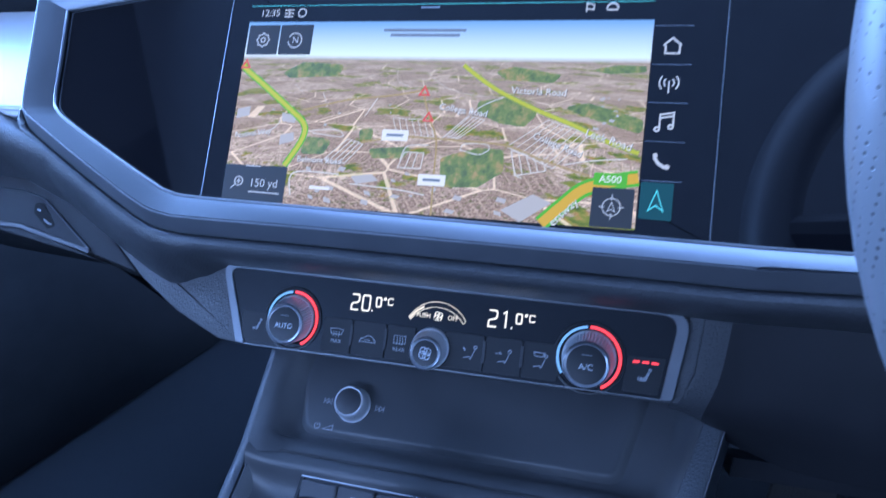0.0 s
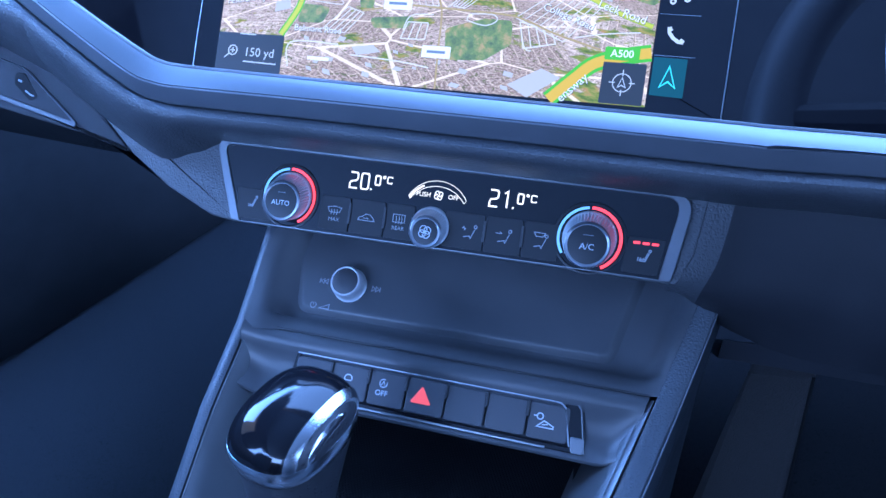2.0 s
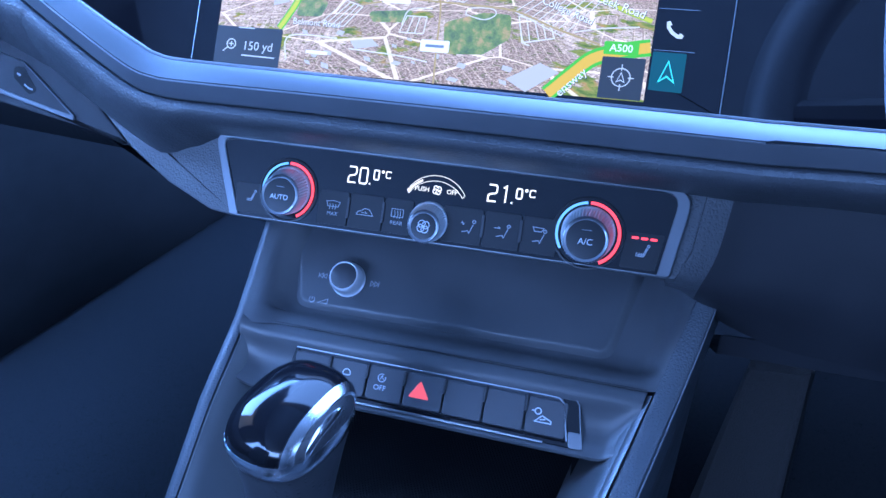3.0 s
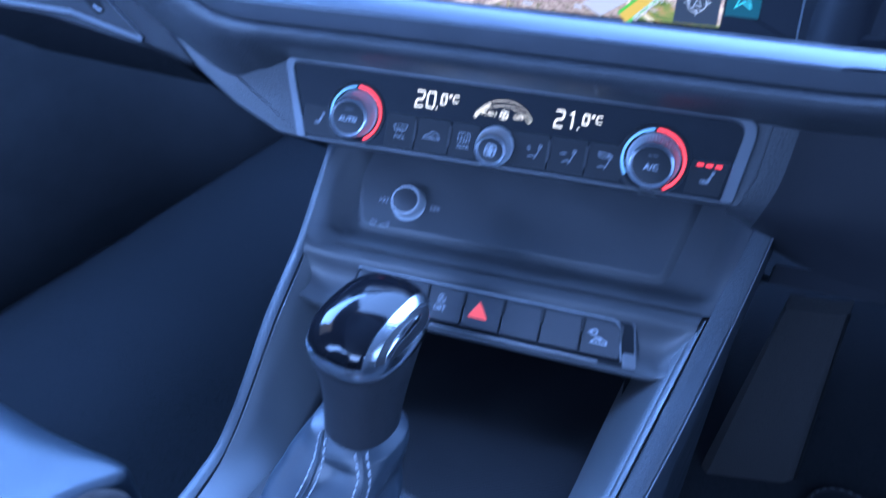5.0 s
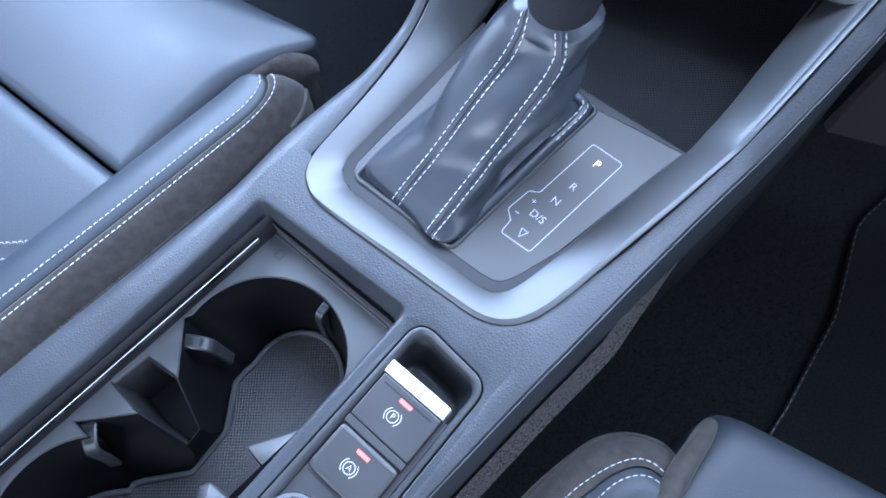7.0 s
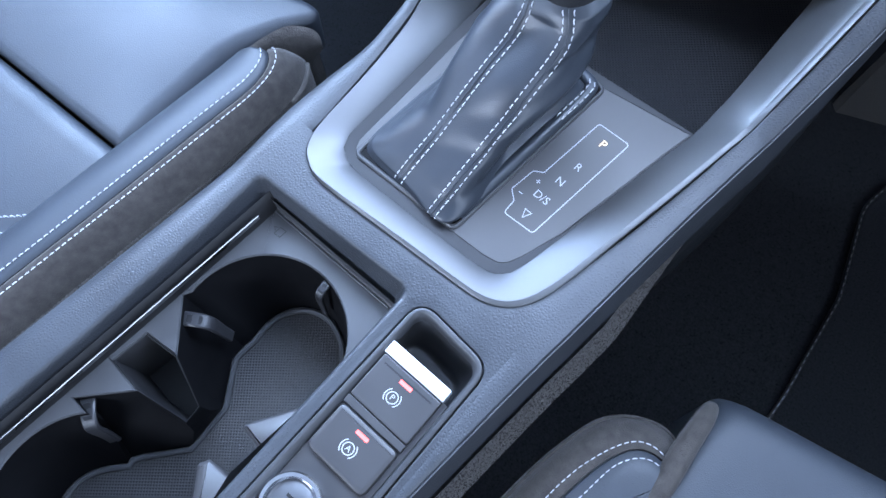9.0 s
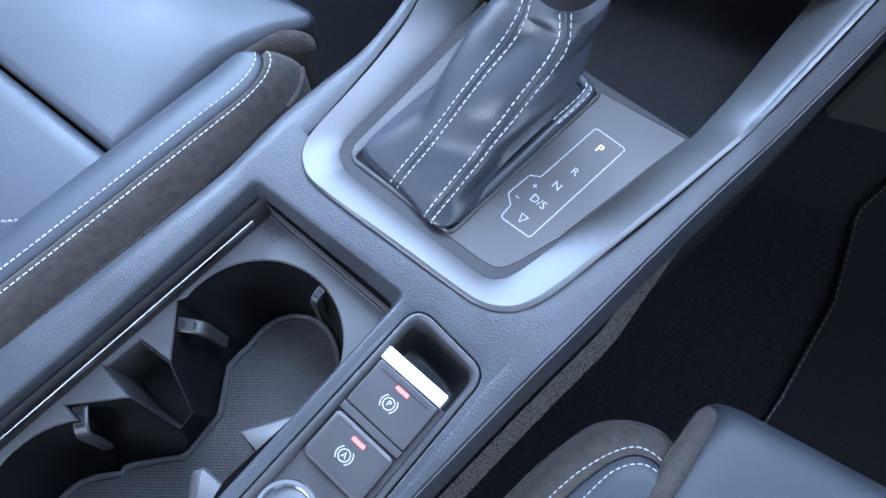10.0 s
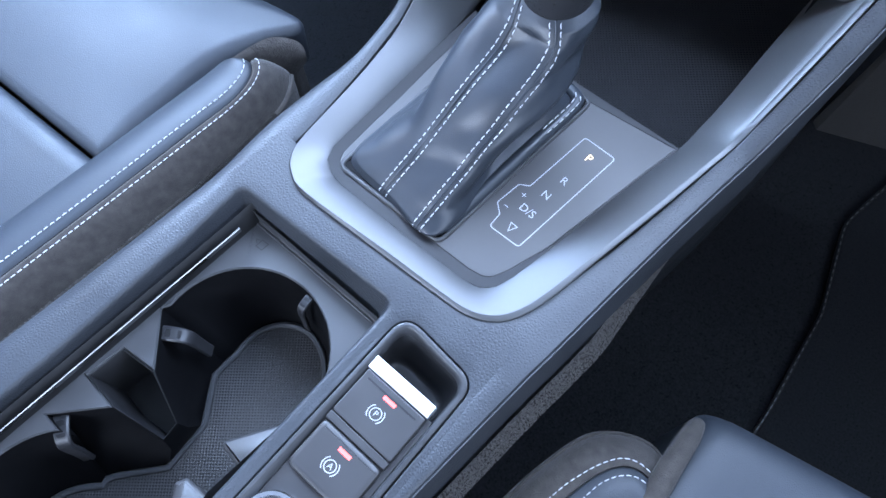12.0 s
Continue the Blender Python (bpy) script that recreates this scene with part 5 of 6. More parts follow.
rings(bm, [[W(p.x, p.y, -12) for p in tray_o], [W(p.x, p.y, -23.5) for p in tray_o], [W(p.x, p.y, -25) for p in inset(tray_o, 1.2)], [W(p.x, p.y, -25) for p in inset(flange, -1)], [W(p.x, p.y, -26.4) for p in flange]])
part("tray", bm, TRAY, cup, "satin black tray")
lip = [-47 if 33 <= i <= 34 else -26 for i in range(len(well))]
bm = bmesh.new()
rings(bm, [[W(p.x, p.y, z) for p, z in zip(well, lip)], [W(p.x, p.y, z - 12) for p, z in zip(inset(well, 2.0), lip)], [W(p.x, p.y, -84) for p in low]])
# wall colour is blacker than the tray's to hold the shade down there
part("well", bm, WELL, cup, "moulded wells, their deep shade put into the black")
mouth = [POCKET[0], POCKET[1], POCKET[2], POCKET[3], TIPS[1], TIPS[0]]
mz = [-25.2, -25.2, -25.2, -25.2, -47, -47]
bm = bmesh.new()
m1, m2 = inset(mouth, 0.5), inset(mouth, 1.2)
cen = V2(-97, -201)
rings(bm, [[W(p.x, p.y, z - 0.8) for p, z in zip(mouth, mz)], [W(p.x, p.y, z) for p, z in zip(m1, mz)], [W(p.x, p.y, z - 1.0) for p, z in zip(m2, mz)], [W(*(p.lerp(cen, 0.10)), -66) for p in m2]], True, False, True)
part("pocket", bm, DARKPL, cup, "narrow black pocket between the wells")
part("mat", slab(low, W, -90, -80, 1.0), RUBBER, cup, "dotted rubber mat")
bm = tube([W(p.x, p.y, -79.5) for p in inset(low, 1.5)], 0.0021, 8, True)
part("mat_rim", bm, TRAY, cup, "rounded mat border")


def clip(x, y, a, k_=1.0):
    """A bent tongue: out from the wall, then down to the mat."""
    c, s = k_ * math.cos(radians(a)), k_ * math.sin(radians(a))

    def fn(u, v, w):
        return W(x + u * c - v * s, y + u * s + v * c, w)
    path = smooth_path([V2(*p) for p in ((-1, -30.4), (4, -29.6), (10, -30.2), (13.4, -33), (14.6, -38), (15, -45), (15.8, -53), (17, -61))], 3)
    loops = []
    for i, p in enumerate(path):
        d = (path[min(i + 1, len(path) - 1)] - path[max(i - 1, 0)]).normalized()
        n_ = V2(-d.y, d.x)
        wd = 4.0 - 0.8 * i / len(path)
        loops.append([fn(u, p.x + n_.x * h, p.y + n_.y * h) for u, h in ((-wd, -0.6), (-wd, 0.8), (-wd + 0.8, 1.5), (wd - 0.8, 1.5), (wd, 0.8), (wd, -0.6), (wd - 0.8, -1.3), (-wd + 0.8, -1.3))])
    bm = bmesh.new()
    rings(bm, loops, True, True, True)
    k = part("clip", bm, MOULD, cup, "sprung plastic clip")
    part("clip_pad", slab(rpoly([(-2.2, 2.5, 1), (2.2, 2.5, 1), (2.2, 11, 1), (-2.2, 11, 1)], 3), lambda u, v, w: fn(u, v, -28.4 - max(0, v - 6) * 0.16 + w), -1, 0.5, 0.2), KEYMAT, k)


clip(-112, -170, -52, 1.1)
clip(-69, -96, 190, 0.7)
clip(-112, -236, -122, 1.1)


def wedge(pts, pull):
    """A large sprung wedge at the rail side."""
    o_ = rpoly([(x, y, 2.5) for x, y in pts], 4)
    bm = bmesh.new()
    loops = []
    for d, z, k in ((0, -66, 1.0), (0, -42, 0.12), (0, -39.5, 0.0), (0.9, -38.2, 0.0), (2.4, -37.6, 0.0)):
        loops.append([W(p.x + pull * k, p.y, z + (p.x + 43) * 0.12) for p in inset(o_, d)])
    rings(bm, loops, True, True, True)
    return part("clip", bm, PLATE, cup, "broad sprung wedge clip")


wedge([(-43.5, -184.5), (-28.5, -156.5), (-12, -145), (-12, -186), (-28, -184.5)], 14)
wedge([(-44, -214.5), (-41, -208), (-27, -206), (-10, -204), (-8, -248), (-32, -226)], 14)
# bright strip and inner groove of the recess
part("strip", sheet([[W(-121.7 + (-100 - y) * 0.02, y, -10.6), W(-121.2 + (-100 - y) * 0.02, y, -10.4), W(-120.8 + (-100 - y) * 0.02, y, -10.8), W(-120.7 + (-100 - y) * 0.02, y, -14)] for y in range(-400, -99, 10)]), STRIPMETAL, cup, "thin bright metal strip")
part("groove", tube([W(-126 + 4.1 * i, -89.6 + 0.34 * i, -24.7) for i in range(24)], 0.0006, 6), GUNMETAL, cup)
part("recess_wall", sheet([[W(x, y, -9), W(x + 3, y, -13), W(x + 4, y, -26)] for x, y in ((-128, -82), (-126, -160), (-124, -280), (-124, -420))]), DARKPL, cup)
part("emblem", ribbon([[(-113.5, -94), (-109, -93.2), (-109, -98.5), (-113.5, -99), (-113.5, -94)], [(-114.5, -95), (-116.5, -96), (-114.2, -97.6)]], 0.5, lambda x, y, w: W(x, y, -24.9 + w), 0.0), DARKPL, cup)
# ---- parking brake switches ----


def E(x, y, w=0.0):
    """Switch tray coordinates, turned a little from the console."""
    c, s = math.cos(radians(5.5)), math.sin(radians(5.5))
    return W(12.6 + x * c - y * s, -116.5 + x * s + y * c, w)


sw = thing("parking_brake_switch", W(12, -130, -20), "parking brake and hold switches with red lights, on the console", "switch panel")
t_i = rpoly([(-19.4, -108, 2), (24, -108, 2), (23.8, 40, 9), (-18.4, 44.5, 9)], 8)
t_b = rpoly([(-18.6, -107, 3), (23.2, -107, 3), (22.4, 34, 13), (-17.4, 38, 13)], 8)


def tray_at(p, w):
    q_ = e_mm(p.x, p.y)
    return W(q_.x, q_.y, top_z(q_.x, q_.y) + w)


bm = bmesh.new()
rings(bm, [[tray_at(p, -5) for p in inset(t_o, 0.1)], [tray_at(p, -0.5) for p in inset(t_o, 0.1)], [tray_at(p, 0.3) for p in inset(t_o, 0.5)], [tray_at(p, 0.7) for p in inset(t_o, 1.3)], [tray_at(p, 0.6) for p in inset(t_o, 2.4)], [tray_at(p, -0.2) for p in inset(t_o, 3.3)], [tray_at(p, -2.2) for p in inset(t_i, -0.4)], [E(p.x, p.y, -5) for p in t_i]])
part("tray", bm, PLASTIC, sw, "satin black tray")
# lower part of the tray, its shade put into a darker colour
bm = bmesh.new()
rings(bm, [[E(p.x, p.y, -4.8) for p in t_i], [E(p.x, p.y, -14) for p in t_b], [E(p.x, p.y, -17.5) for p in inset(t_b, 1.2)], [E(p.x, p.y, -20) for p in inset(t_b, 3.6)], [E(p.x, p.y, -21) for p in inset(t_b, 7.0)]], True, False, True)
part("hollow", bm, HOLLOW, sw, "smooth finger hollow, darkened for its shade")
base = [V2(-19.2, -108), V2(23.8, -108), V2(23.8, 16), V2(-18.8, 16)]
part("base", slab(base, E, -12, -3.4, 0.3), PLATE, sw, "dark grey switch base")


def switch(y0, y1, label, letter, bev=0.8):
    b = part("switch", slab(rpoly([(-18.4, y0, bev * 2.2), (20.8, y0 - 1, bev * 2.2), (20.8, y1 - 1, bev * 1.6), (-18.2, y1, bev * 1.6)], 5), E, -6, 0.4, bev), PLATE, sw, label)
    my = (y0 + y1) / 2
    part("led", slab(rpoly([(-2.6, my + 6.4, 0.3), (5.2, my + 6.2, 0.3), (5.2, my + 8.2, 0.3), (-2.6, my + 8.4, 0.3)], 2), E, 0, 0.55, 0.05), LED, b, "lit red bar")
    part("symbol", ribbon([arc(0, my - 1.6, 3.1, 0, 360, 20), arc(0, my - 1.6, 4.6, 130, 230, 12), arc(0, my - 1.6, 4.6, -50, 50, 12)], 0.5, E, 0.55), PRINT, b)
    part("symbol_letter", lettering(letter, 4.4, E, 0, my - 1.6, 0.55), PRINT, b)
    return b


pb = switch(-10.8, 16, "parking brake switch with red light", "P")
part("lip", ribbon([[(-15, 12.0), (17, 11.4)]], 0.9, E, 0.6), DARKPL, pb)
part("pull_bar", slab(rpoly([(-19, 16.4, 0.6), (21, 15.6, 0.6), (21, 22.8, 0.8), (-19, 23.8, 0.8)], 3), E, -6, 1.4, 0.4), PULLBAR, pb, "bright metal pull bar")
part("spacer", slab([V2(-18.6, -15.6), V2(20.8, -16.4), V2(20.8, -12.4), V2(-18.6, -11.4)], E, -6, -0.2, 0.4), PLATE, sw)
switch(-43.8, -16.2, "hold switch with red light", "A", 2.2)
# start button ring behind the switches
start = thing("start_button", E(-3, -68, -8), "round start button with a chrome ring on the console", "button")


def S(x, y, w):
    return E(-3.5 + x, -69.5 + y, w)


part("ring", turned([(16.2, -4), (16.2, 0.0), (15.4, 1.0), (13.6, 1.0), (12.4, -0.4), (12.2, -2.5)], S, 64, cap=False), CHROME, start, "chrome ring")
part("button_face", turned([(12.2, -4), (12.2, -2.2), (11, -1.6), (1, -1.4)], S, 48), GUNMETAL, start, "satin metal face")
part("face_bars", ribbon([[(-5, 3), (5, 3)], [(-4, -1), (4, -1)]], 1.6, S, -1.2), DARKPL, start)

# ---- gear selector ----
gear_ob = thing("gear_selector", W(-66, 30, 0), "leather-booted gear selector with a gloss black and chrome knob", "gear selector")
BS = [(0.0, -70, 29.5, 37.6, 61.5, 9), (5, -69.0, 29.8, 36.4, 60, 8), (12, -66.6, 33.5, 32.8, 56, 6), (24, -64.8, 42.4, 29.4, 46, 4.6), (38, -64.6, 52.6, 28.0, 37.6, 3.6), (52, -65, 64, 27.4, 30.6, 3.0), (61, -64.8, 73, 27.0, 25.2, 3.0), (69, -63.2, 80, 25.4, 21, 2.9), (75, -62.4, 83.5, 23.4, 19, 2.6), (79, -62.0, 85, 17.4, 16.4, 2.2)]


def boot_at(t, q):
    """t: 0 at the frame to 1 at the neck; q: angle."""
    f = t * (len(BS) - 1)
    i = min(int(f), len(BS) - 2)
    s = f - i
    z, cx, cy, hx, hy, e = [a + (b - a) * s for a, b in zip(BS[i], BS[i + 1])]
    c, n_ = math.cos(q), math.sin(q)
    r = (abs(c) ** e + abs(n_) ** e) ** (-1 / e)
    fold = 1.0
    deg = math.degrees(q)
    deg = deg - 360 if deg > 120 else deg
    for t0, q0, st, sq, amp in ((0.70, -78, 0.10, 26, -0.20), (0.52, -80, 0.07, 34, 0.06), (0.21, 10, 0.12, 32, -0.72), (0.47, -2, 0.075, 32, 0.20), (0.10, -48, 0.07, 22, 0.06), (0.46, -52, 0.03, 24, -0.03), (0.34, -66, 0.03, 30, -0.035), (0.60, -28, 0.03, 22, -0.03), (0.33, -150, 0.08, 26, -0.11), (0.56, -155, 0.06, 24, 0.06), (0.15, -165, 0.06, 26, -0.07), (0.72, -20, 0.05, 30, -0.015), (0.7, 100, 0.1, 60, -0.05)):
        fold += amp * math.exp(-((t - t0 - (0.0012 if amp > -0.4 else 0) * (deg - q0)) / st) ** 2 - ((deg - q0) / sq) ** 2)
    fold += math.sin(math.pi * min(1, t * 1.1)) * (0.010 * math.sin(26 * t + 2.2 * q) + 0.008 * math.sin(7 * q - 15 * t))
    return W(cx + hx * c * r * fold, cy + hy * n_ * r * fold, z + 1.2)


N, M = 144, 72
bm = bmesh.new()
rings(bm, [[boot_at(j / M, 2 * math.pi * i / N) for i in range(N)] for j in range(M + 1)])
# black slab over the plate, painting the dark hollow beside the boot
part("boot_shade_base", slab([V2(-104, -34), V2(-33, -28), V2(-34, 94), V2(-108, 89)], W, -0.5, 0.9, 0.2), WELL, gear_ob, "black slab added as the shade under the boot")
boot = part("boot", bm, BOOT, gear_ob, "black leather boot with pale stitching", 80)
fr_o = rpoly([(-106.5, -37.5, 6), (-30.4, -30.0, 6), (-31.4, 97, 6), (-111, 92, 6)], 5)
part("boot_frame", frame_ring(fr_o, inset(fr_o, 2.6), W, -1, 2.2, 0.8), PLASTIC, gear_ob, "satin black frame")


def boot_line(x0, x1, bow, late, t0=0.04, t1=0.97, n=70):
    pts = []
    for i in range(n + 1):
        t = t0 + (t1 - t0) * i / n
        tx = (x0 + (x1 - x0) * t + bow * math.sin(math.pi * min(1, t * 1.03) ** late)) * 0.001
        lo, hi = -math.pi * 0.97, -math.pi * (0.24 - 0.18 * max(0, min(1, (t - 0.3) / 0.2)))
        for _ in range(24):
            mid = (lo + hi) / 2
            if boot_at(t, mid).x < tx:
                lo = mid
            else:
                hi = mid
        pts.append(boot_at(t, lo))
    return pts


up_out = W(0, -0.25, 0.3)
for seam in ((-77.0, -74.5, 5.4, 1.6), (-71.5, -69.5, 5.4, 1.6), (-47.5, -53.0, 6.5, 1.8), (-42.0, -48.0, 6.0, 1.8)):
    part("stitching", stitches(boot_line(*seam, n=110), 0.0027, 0.0014, 0.00031, up_out), STITCH, boot, "pale stitching")
for seam in ((-74.2, -72, 5.4, 1.6), (-44.8, -50.2, 6.5, 1.8)):
    part("seam", tube([p + up_out * 0.2 for p in boot_line(*seam)], 0.0006, 6), BOOT, boot)
flange = smooth_path([W(-35.5, -22, 1.5), W(-36, 10, 3), W(-36.4, 50, 4), W(-36.8, 84, 4), W(-42, 92, 3.5), W(-60, 93, 2)], 8)
part("boot_flange", tube(flange, 0.0038, 12), BOOT, gear_ob, "rolled leather flange")
for d in (-1.6, 2.0):
    part("stitching", stitches([p + W(d, 0, 3.6) for p in flange if p.y > 0.056 and p.x > -0.041], 0.0034, 0.0015, 0.00035, W(0, 0, 0.3)), STITCH, boot, "pale stitching")
AX = Vector((0.0, 0.236, 0.972))
AY = Vector((0.0, 0.972, -0.236))
KC = Vector((-61.6, 99, 138))


def K(x, y, w):
    return (KC + Vector((1, 0, 0)) * x + AY * y + AX * w) * 0.001


def squircle(hx, hy, e, w, shear=0.0, n=56, dx=0.0):
    out_ = []
    for i in range(n):
        q = 2 * math.pi * i / n
        c, s = math.cos(q), math.sin(q)
        r = (abs(c) ** e + abs(s) ** e) ** (-1 / e)
        out_.append(K(dx + hx * c * r, hy * s * r, w + shear * hy * s * r))
    return out_


bm = bmesh.new()
rings(bm, [squircle(15.5, 15, 2.2, -76), squircle(17, 16.5, 2.2, -75), squircle(17.6, 17, 2.2, -66), squircle(18.2, 18, 2.2, -50), squircle(19.6, 19.6, 2.3, -36), squircle(21.8, 22, 2.4, -22, 0.15), squircle(23.2, 24, 2.5, -14, 0.3), squircle(23.4, 24.4, 2.5, -10, 0.4)], True, True, True)
part("grip", bm, GRIP, gear_ob, "perforated black leather grip")
def shell(hx, hy, e, w, dx=0.0, sy=0.28, sx=0.0, n=56):
    out_ = []
    for i in range(n):
        q = 2 * math.pi * i / n
        c, s = math.cos(q), math.sin(q)
        r = (abs(c) ** e + abs(s) ** e) ** (-1 / e)
        x, y = hx * c * r, hy * s * r
        out_.append(K(dx + x, y, w + sy * y + sx * x))
    return out_


bm = bmesh.new()
rings(bm, [shell(22.6, 23.6, 2.5, -11.5), shell(23.9, 24.9, 2.6, -10.8), shell(24.5, 25.4, 2.6, -9), shell(24.6, 25.6, 2.6, -7, 0, 0.28, 0.05), shell(24.2, 25.2, 2.6, -5.4, 0, 0.28, 0.10), shell(23.4, 24.4, 2.6, -5.2, 0, 0.28, 0.10)])
part("knob_ring", bm, KNOBMETAL, gear_ob, "satin chrome ring")


def dome(x, y, lift=0.0):
    """Rounded head of the knob."""
    r = min(1.0, abs(x / 24.2) ** 2.6 + abs(y / 25.2) ** 2.6)
    k = 1 + 0.03 * lift
    return K(x * k, y * k, -6.4 + 17.0 * (1 - r) ** 0.5 + 0.28 * y + 0.10 * x + lift)


def dome_strip(x0, x1, n, lift, edge=0.0):
    rows = []
    for i in range(n + 1):
        x = x0 + (x1 - x0) * i / n
        ym = 25.2 * (1 - min(1, abs(x / 24.2)) ** 2.6) ** (1 / 2.6)
        d = lift if 0 < i < n else edge
        rows.append([dome(x, -ym * math.cos(math.pi * j / 30), d) for j in range(31)])
    return sheet(rows)


part("knob_cap", dome_strip(-24.15, 15.4, 30, 0.0), KNOBGLOSS, gear_ob, "gloss black cap")
part("knob_band", dome_strip(14.8, 19.8, 8, 0.9, -0.3), KNOBMETAL, gear_ob, "satin chrome band")
part("knob_side", dome_strip(19.2, 24.18, 16, 0.0), GRIP, gear_ob, "black leather side")
bm = bmesh.new()
loops = []
for k_, lift in ((1.15, -0.6), (1.0, 0.5), (0.8, 0.9), (0.3, 1.0)):
    loops.append([dome(21.9 + 1.1 * k_ * math.cos(q), -3 + 11 * k_ * math.sin(q), lift) for q in [2 * math.pi * i / 28 for i in range(28)]])
rings(bm, loops, True, False, True)
part("release_button", bm, CHROME, gear_ob, "polished oblong release button")

# ---- front storage pocket, buttons and shelf ----


def rail_line(h):
    return 87 + (h + 32) * (0.73 if h < -32 else 0.86)


# mat and walls are coloured near black for the shade under the housing
part("pocket_floor", slab([V2(-128, 97), V2(-46, 101.2), V2(23, 108.2), V2(24, 330), V2(-150, 300), V2(-140, 140)], W, -14, -3.0, 0.3), POCKETMAT, console, "dotted rubber pocket mat, darkened for the shade in there")
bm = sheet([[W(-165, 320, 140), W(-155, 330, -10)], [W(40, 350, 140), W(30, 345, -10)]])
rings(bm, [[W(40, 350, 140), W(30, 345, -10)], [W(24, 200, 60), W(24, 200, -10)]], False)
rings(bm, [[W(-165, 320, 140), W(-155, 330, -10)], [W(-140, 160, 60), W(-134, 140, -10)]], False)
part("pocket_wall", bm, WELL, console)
housing = thing("button_panel", H(115, -45, 55), "row of six black console buttons with a red hazard switch", "button panel")
PROF = [(-31.2, 84), (-31.8, 86.2), (-34.6, 85.8), (-37.6, 83.6), (-39.0, 81.0), (-40.2, 77.4), (-41.8, 72.6), (-44.6, 67.8), (-48.6, 64.0), (-53.4, 61.6), (-56.6, 60.8), (-58.4, 59.6), (-58.8, 58.4), (-58, 56.6), (-50, 55.6), (10, 57)]
rows = []
for u in (3.6, 6, 9, 13, 18, 24, 32, 60, 120, 180, 204, 212, 217, 222, 226, 230, 233, 236, 239.5):
    row = []
    for h, z in PROF:
        if u < 204:
            row.append(H(u, h, z + max(0, 1 - (u - 2) / 19) ** 1.5 * (4 + 0.12 * (86 - z))))
        else:
            # slanted end rising to the surround
            e = 244.2 + 0.303 * h
            uu = 204 + (u - 204) * (e - 204) / 35.5
            q = H(uu, h, z)
            k = max(0, min(1, (uu - e + 13) / 13)) ** 1.4
            row.append(Vector((q.x, q.y, q.z + k * max(0, (84.5 - (231 - q.y * 1000) * 0.59) * 0.001 - q.z))) if h < 0 else q)
    rows.append(row)
part("housing", sheet(rows), PLASTIC, housing, "satin black housing")


def B(u, s, w=0.0):
    return H(u, -46.7 + 0.7071 * s - 0.7071 * w, 69.5 + 0.7071 * s + 0.7071 * w)


fo = rpoly([(36, -13, 3), (206.6, -13, 2), (202, 14.6, 9), (40, 14.6, 5)], 6)
fi = rpoly([(39, -9.6, 2), (198.4, -10.2, 1.5), (194.4, 11.2, 4), (42, 11.2, 3.5)], 6)
part("frame", frame_ring(fo, fi, B, -7, 1.5, 0.5), GLOSS, housing, "gloss black frame")
part("frame_edge", ribbon([[(40, 11.5), (188, 11.5), (191.5, 11.2), (194.0, 9.0), (198.2, -9.8)]], 0.8, B, 1.8, thick=0.5), CHROME, housing, "thin chrome inner edge")
part("frame_edge", ribbon([[(160, 14.4), (194, 14.2), (199, 13.0), (202, 9.6), (206.2, -12.4)]], 0.7, B, 1.75, thick=0.5), GUNMETAL, housing, "thin satin outer edge")
part("frame_lip", tube([B(38 + 4 * i, -12.4, 1.6) for i in range(38)], 0.0007, 6), GUNMETAL, housing, "thin satin lip")
# added grey piece that draws the gloss frame's reflection at its right end
part("frame_end", slab(rpoly([(199.4, -12.8, 1.4), (206.0, -12.8, 1.4), (204.6, -4.6, 1.4), (198.0, -4.6, 1.4)], 4), B, 0, 1.9, 0.5), GUNMETAL, housing, "reflection on the gloss frame's end, put in as grey metal")
EDGES = [40, 62.4, 85.2, 107.2, 130, 152.6, 175, 197.2]
for i in range(7):
    a, b = EDGES[i] + 0.5, EDGES[i + 1] - 0.5
    part("button", slab(rpoly([(a, -9.2, 2), (b, -9.2, 2), (b, 9.6, 2), (a, 9.6, 2)], 4), B, -6, 1.8, 0.7), BUTTON, housing)
for u in EDGES[1:7]:
    part("ridge", slab(rpoly([(u - 0.9, 1.5, 0.6), (u + 0.9, 1.5, 0.6), (u + 0.9, 9.8, 0.6), (u - 0.9, 9.8, 0.6)], 3), B, 0, 2.9, 0.5), DARKPL, housing)
tri = rpoly([(110.4, -3.6, 0.8), (122.6, -3.6, 0.8), (116.5, 6.0, 0.8)], 3)
part("hazard_lens", slab(tri, B, 1.2, 2.1, 0.3), ORANGE, housing, "red hazard triangle")
part("button_text", lettering("OFF", 4.2, B, 93.6, -2.2, 2.0), PRINT, housing)
part("button_icon", ribbon([arc(94, 3.4, 2.2, 60, 380, 16), [(93, 2.4), (94, 4.6), (95, 2.4)]], 0.4, B, 2.0), PRINT, housing)
part("button_icon", ribbon([arc(73, 2.4, 2.2, -20, 200, 12), [(71, 1.4), (75, 1.4)]], 0.5, B, 2.0), PRINT, housing)
part("button_icon", ribbon([[(180.4, -2.8), (189, -2.8), (189, -1.6), (184, 0.6), (180.4, -2.8)], arc(181.6, 2.6, 1.6, 0, 360, 12), [(178.2, 2.6), (180, 2.6)], [(183, -1.6), (186, -1)]], 0.6, B, 2.0), PRINT, housing)
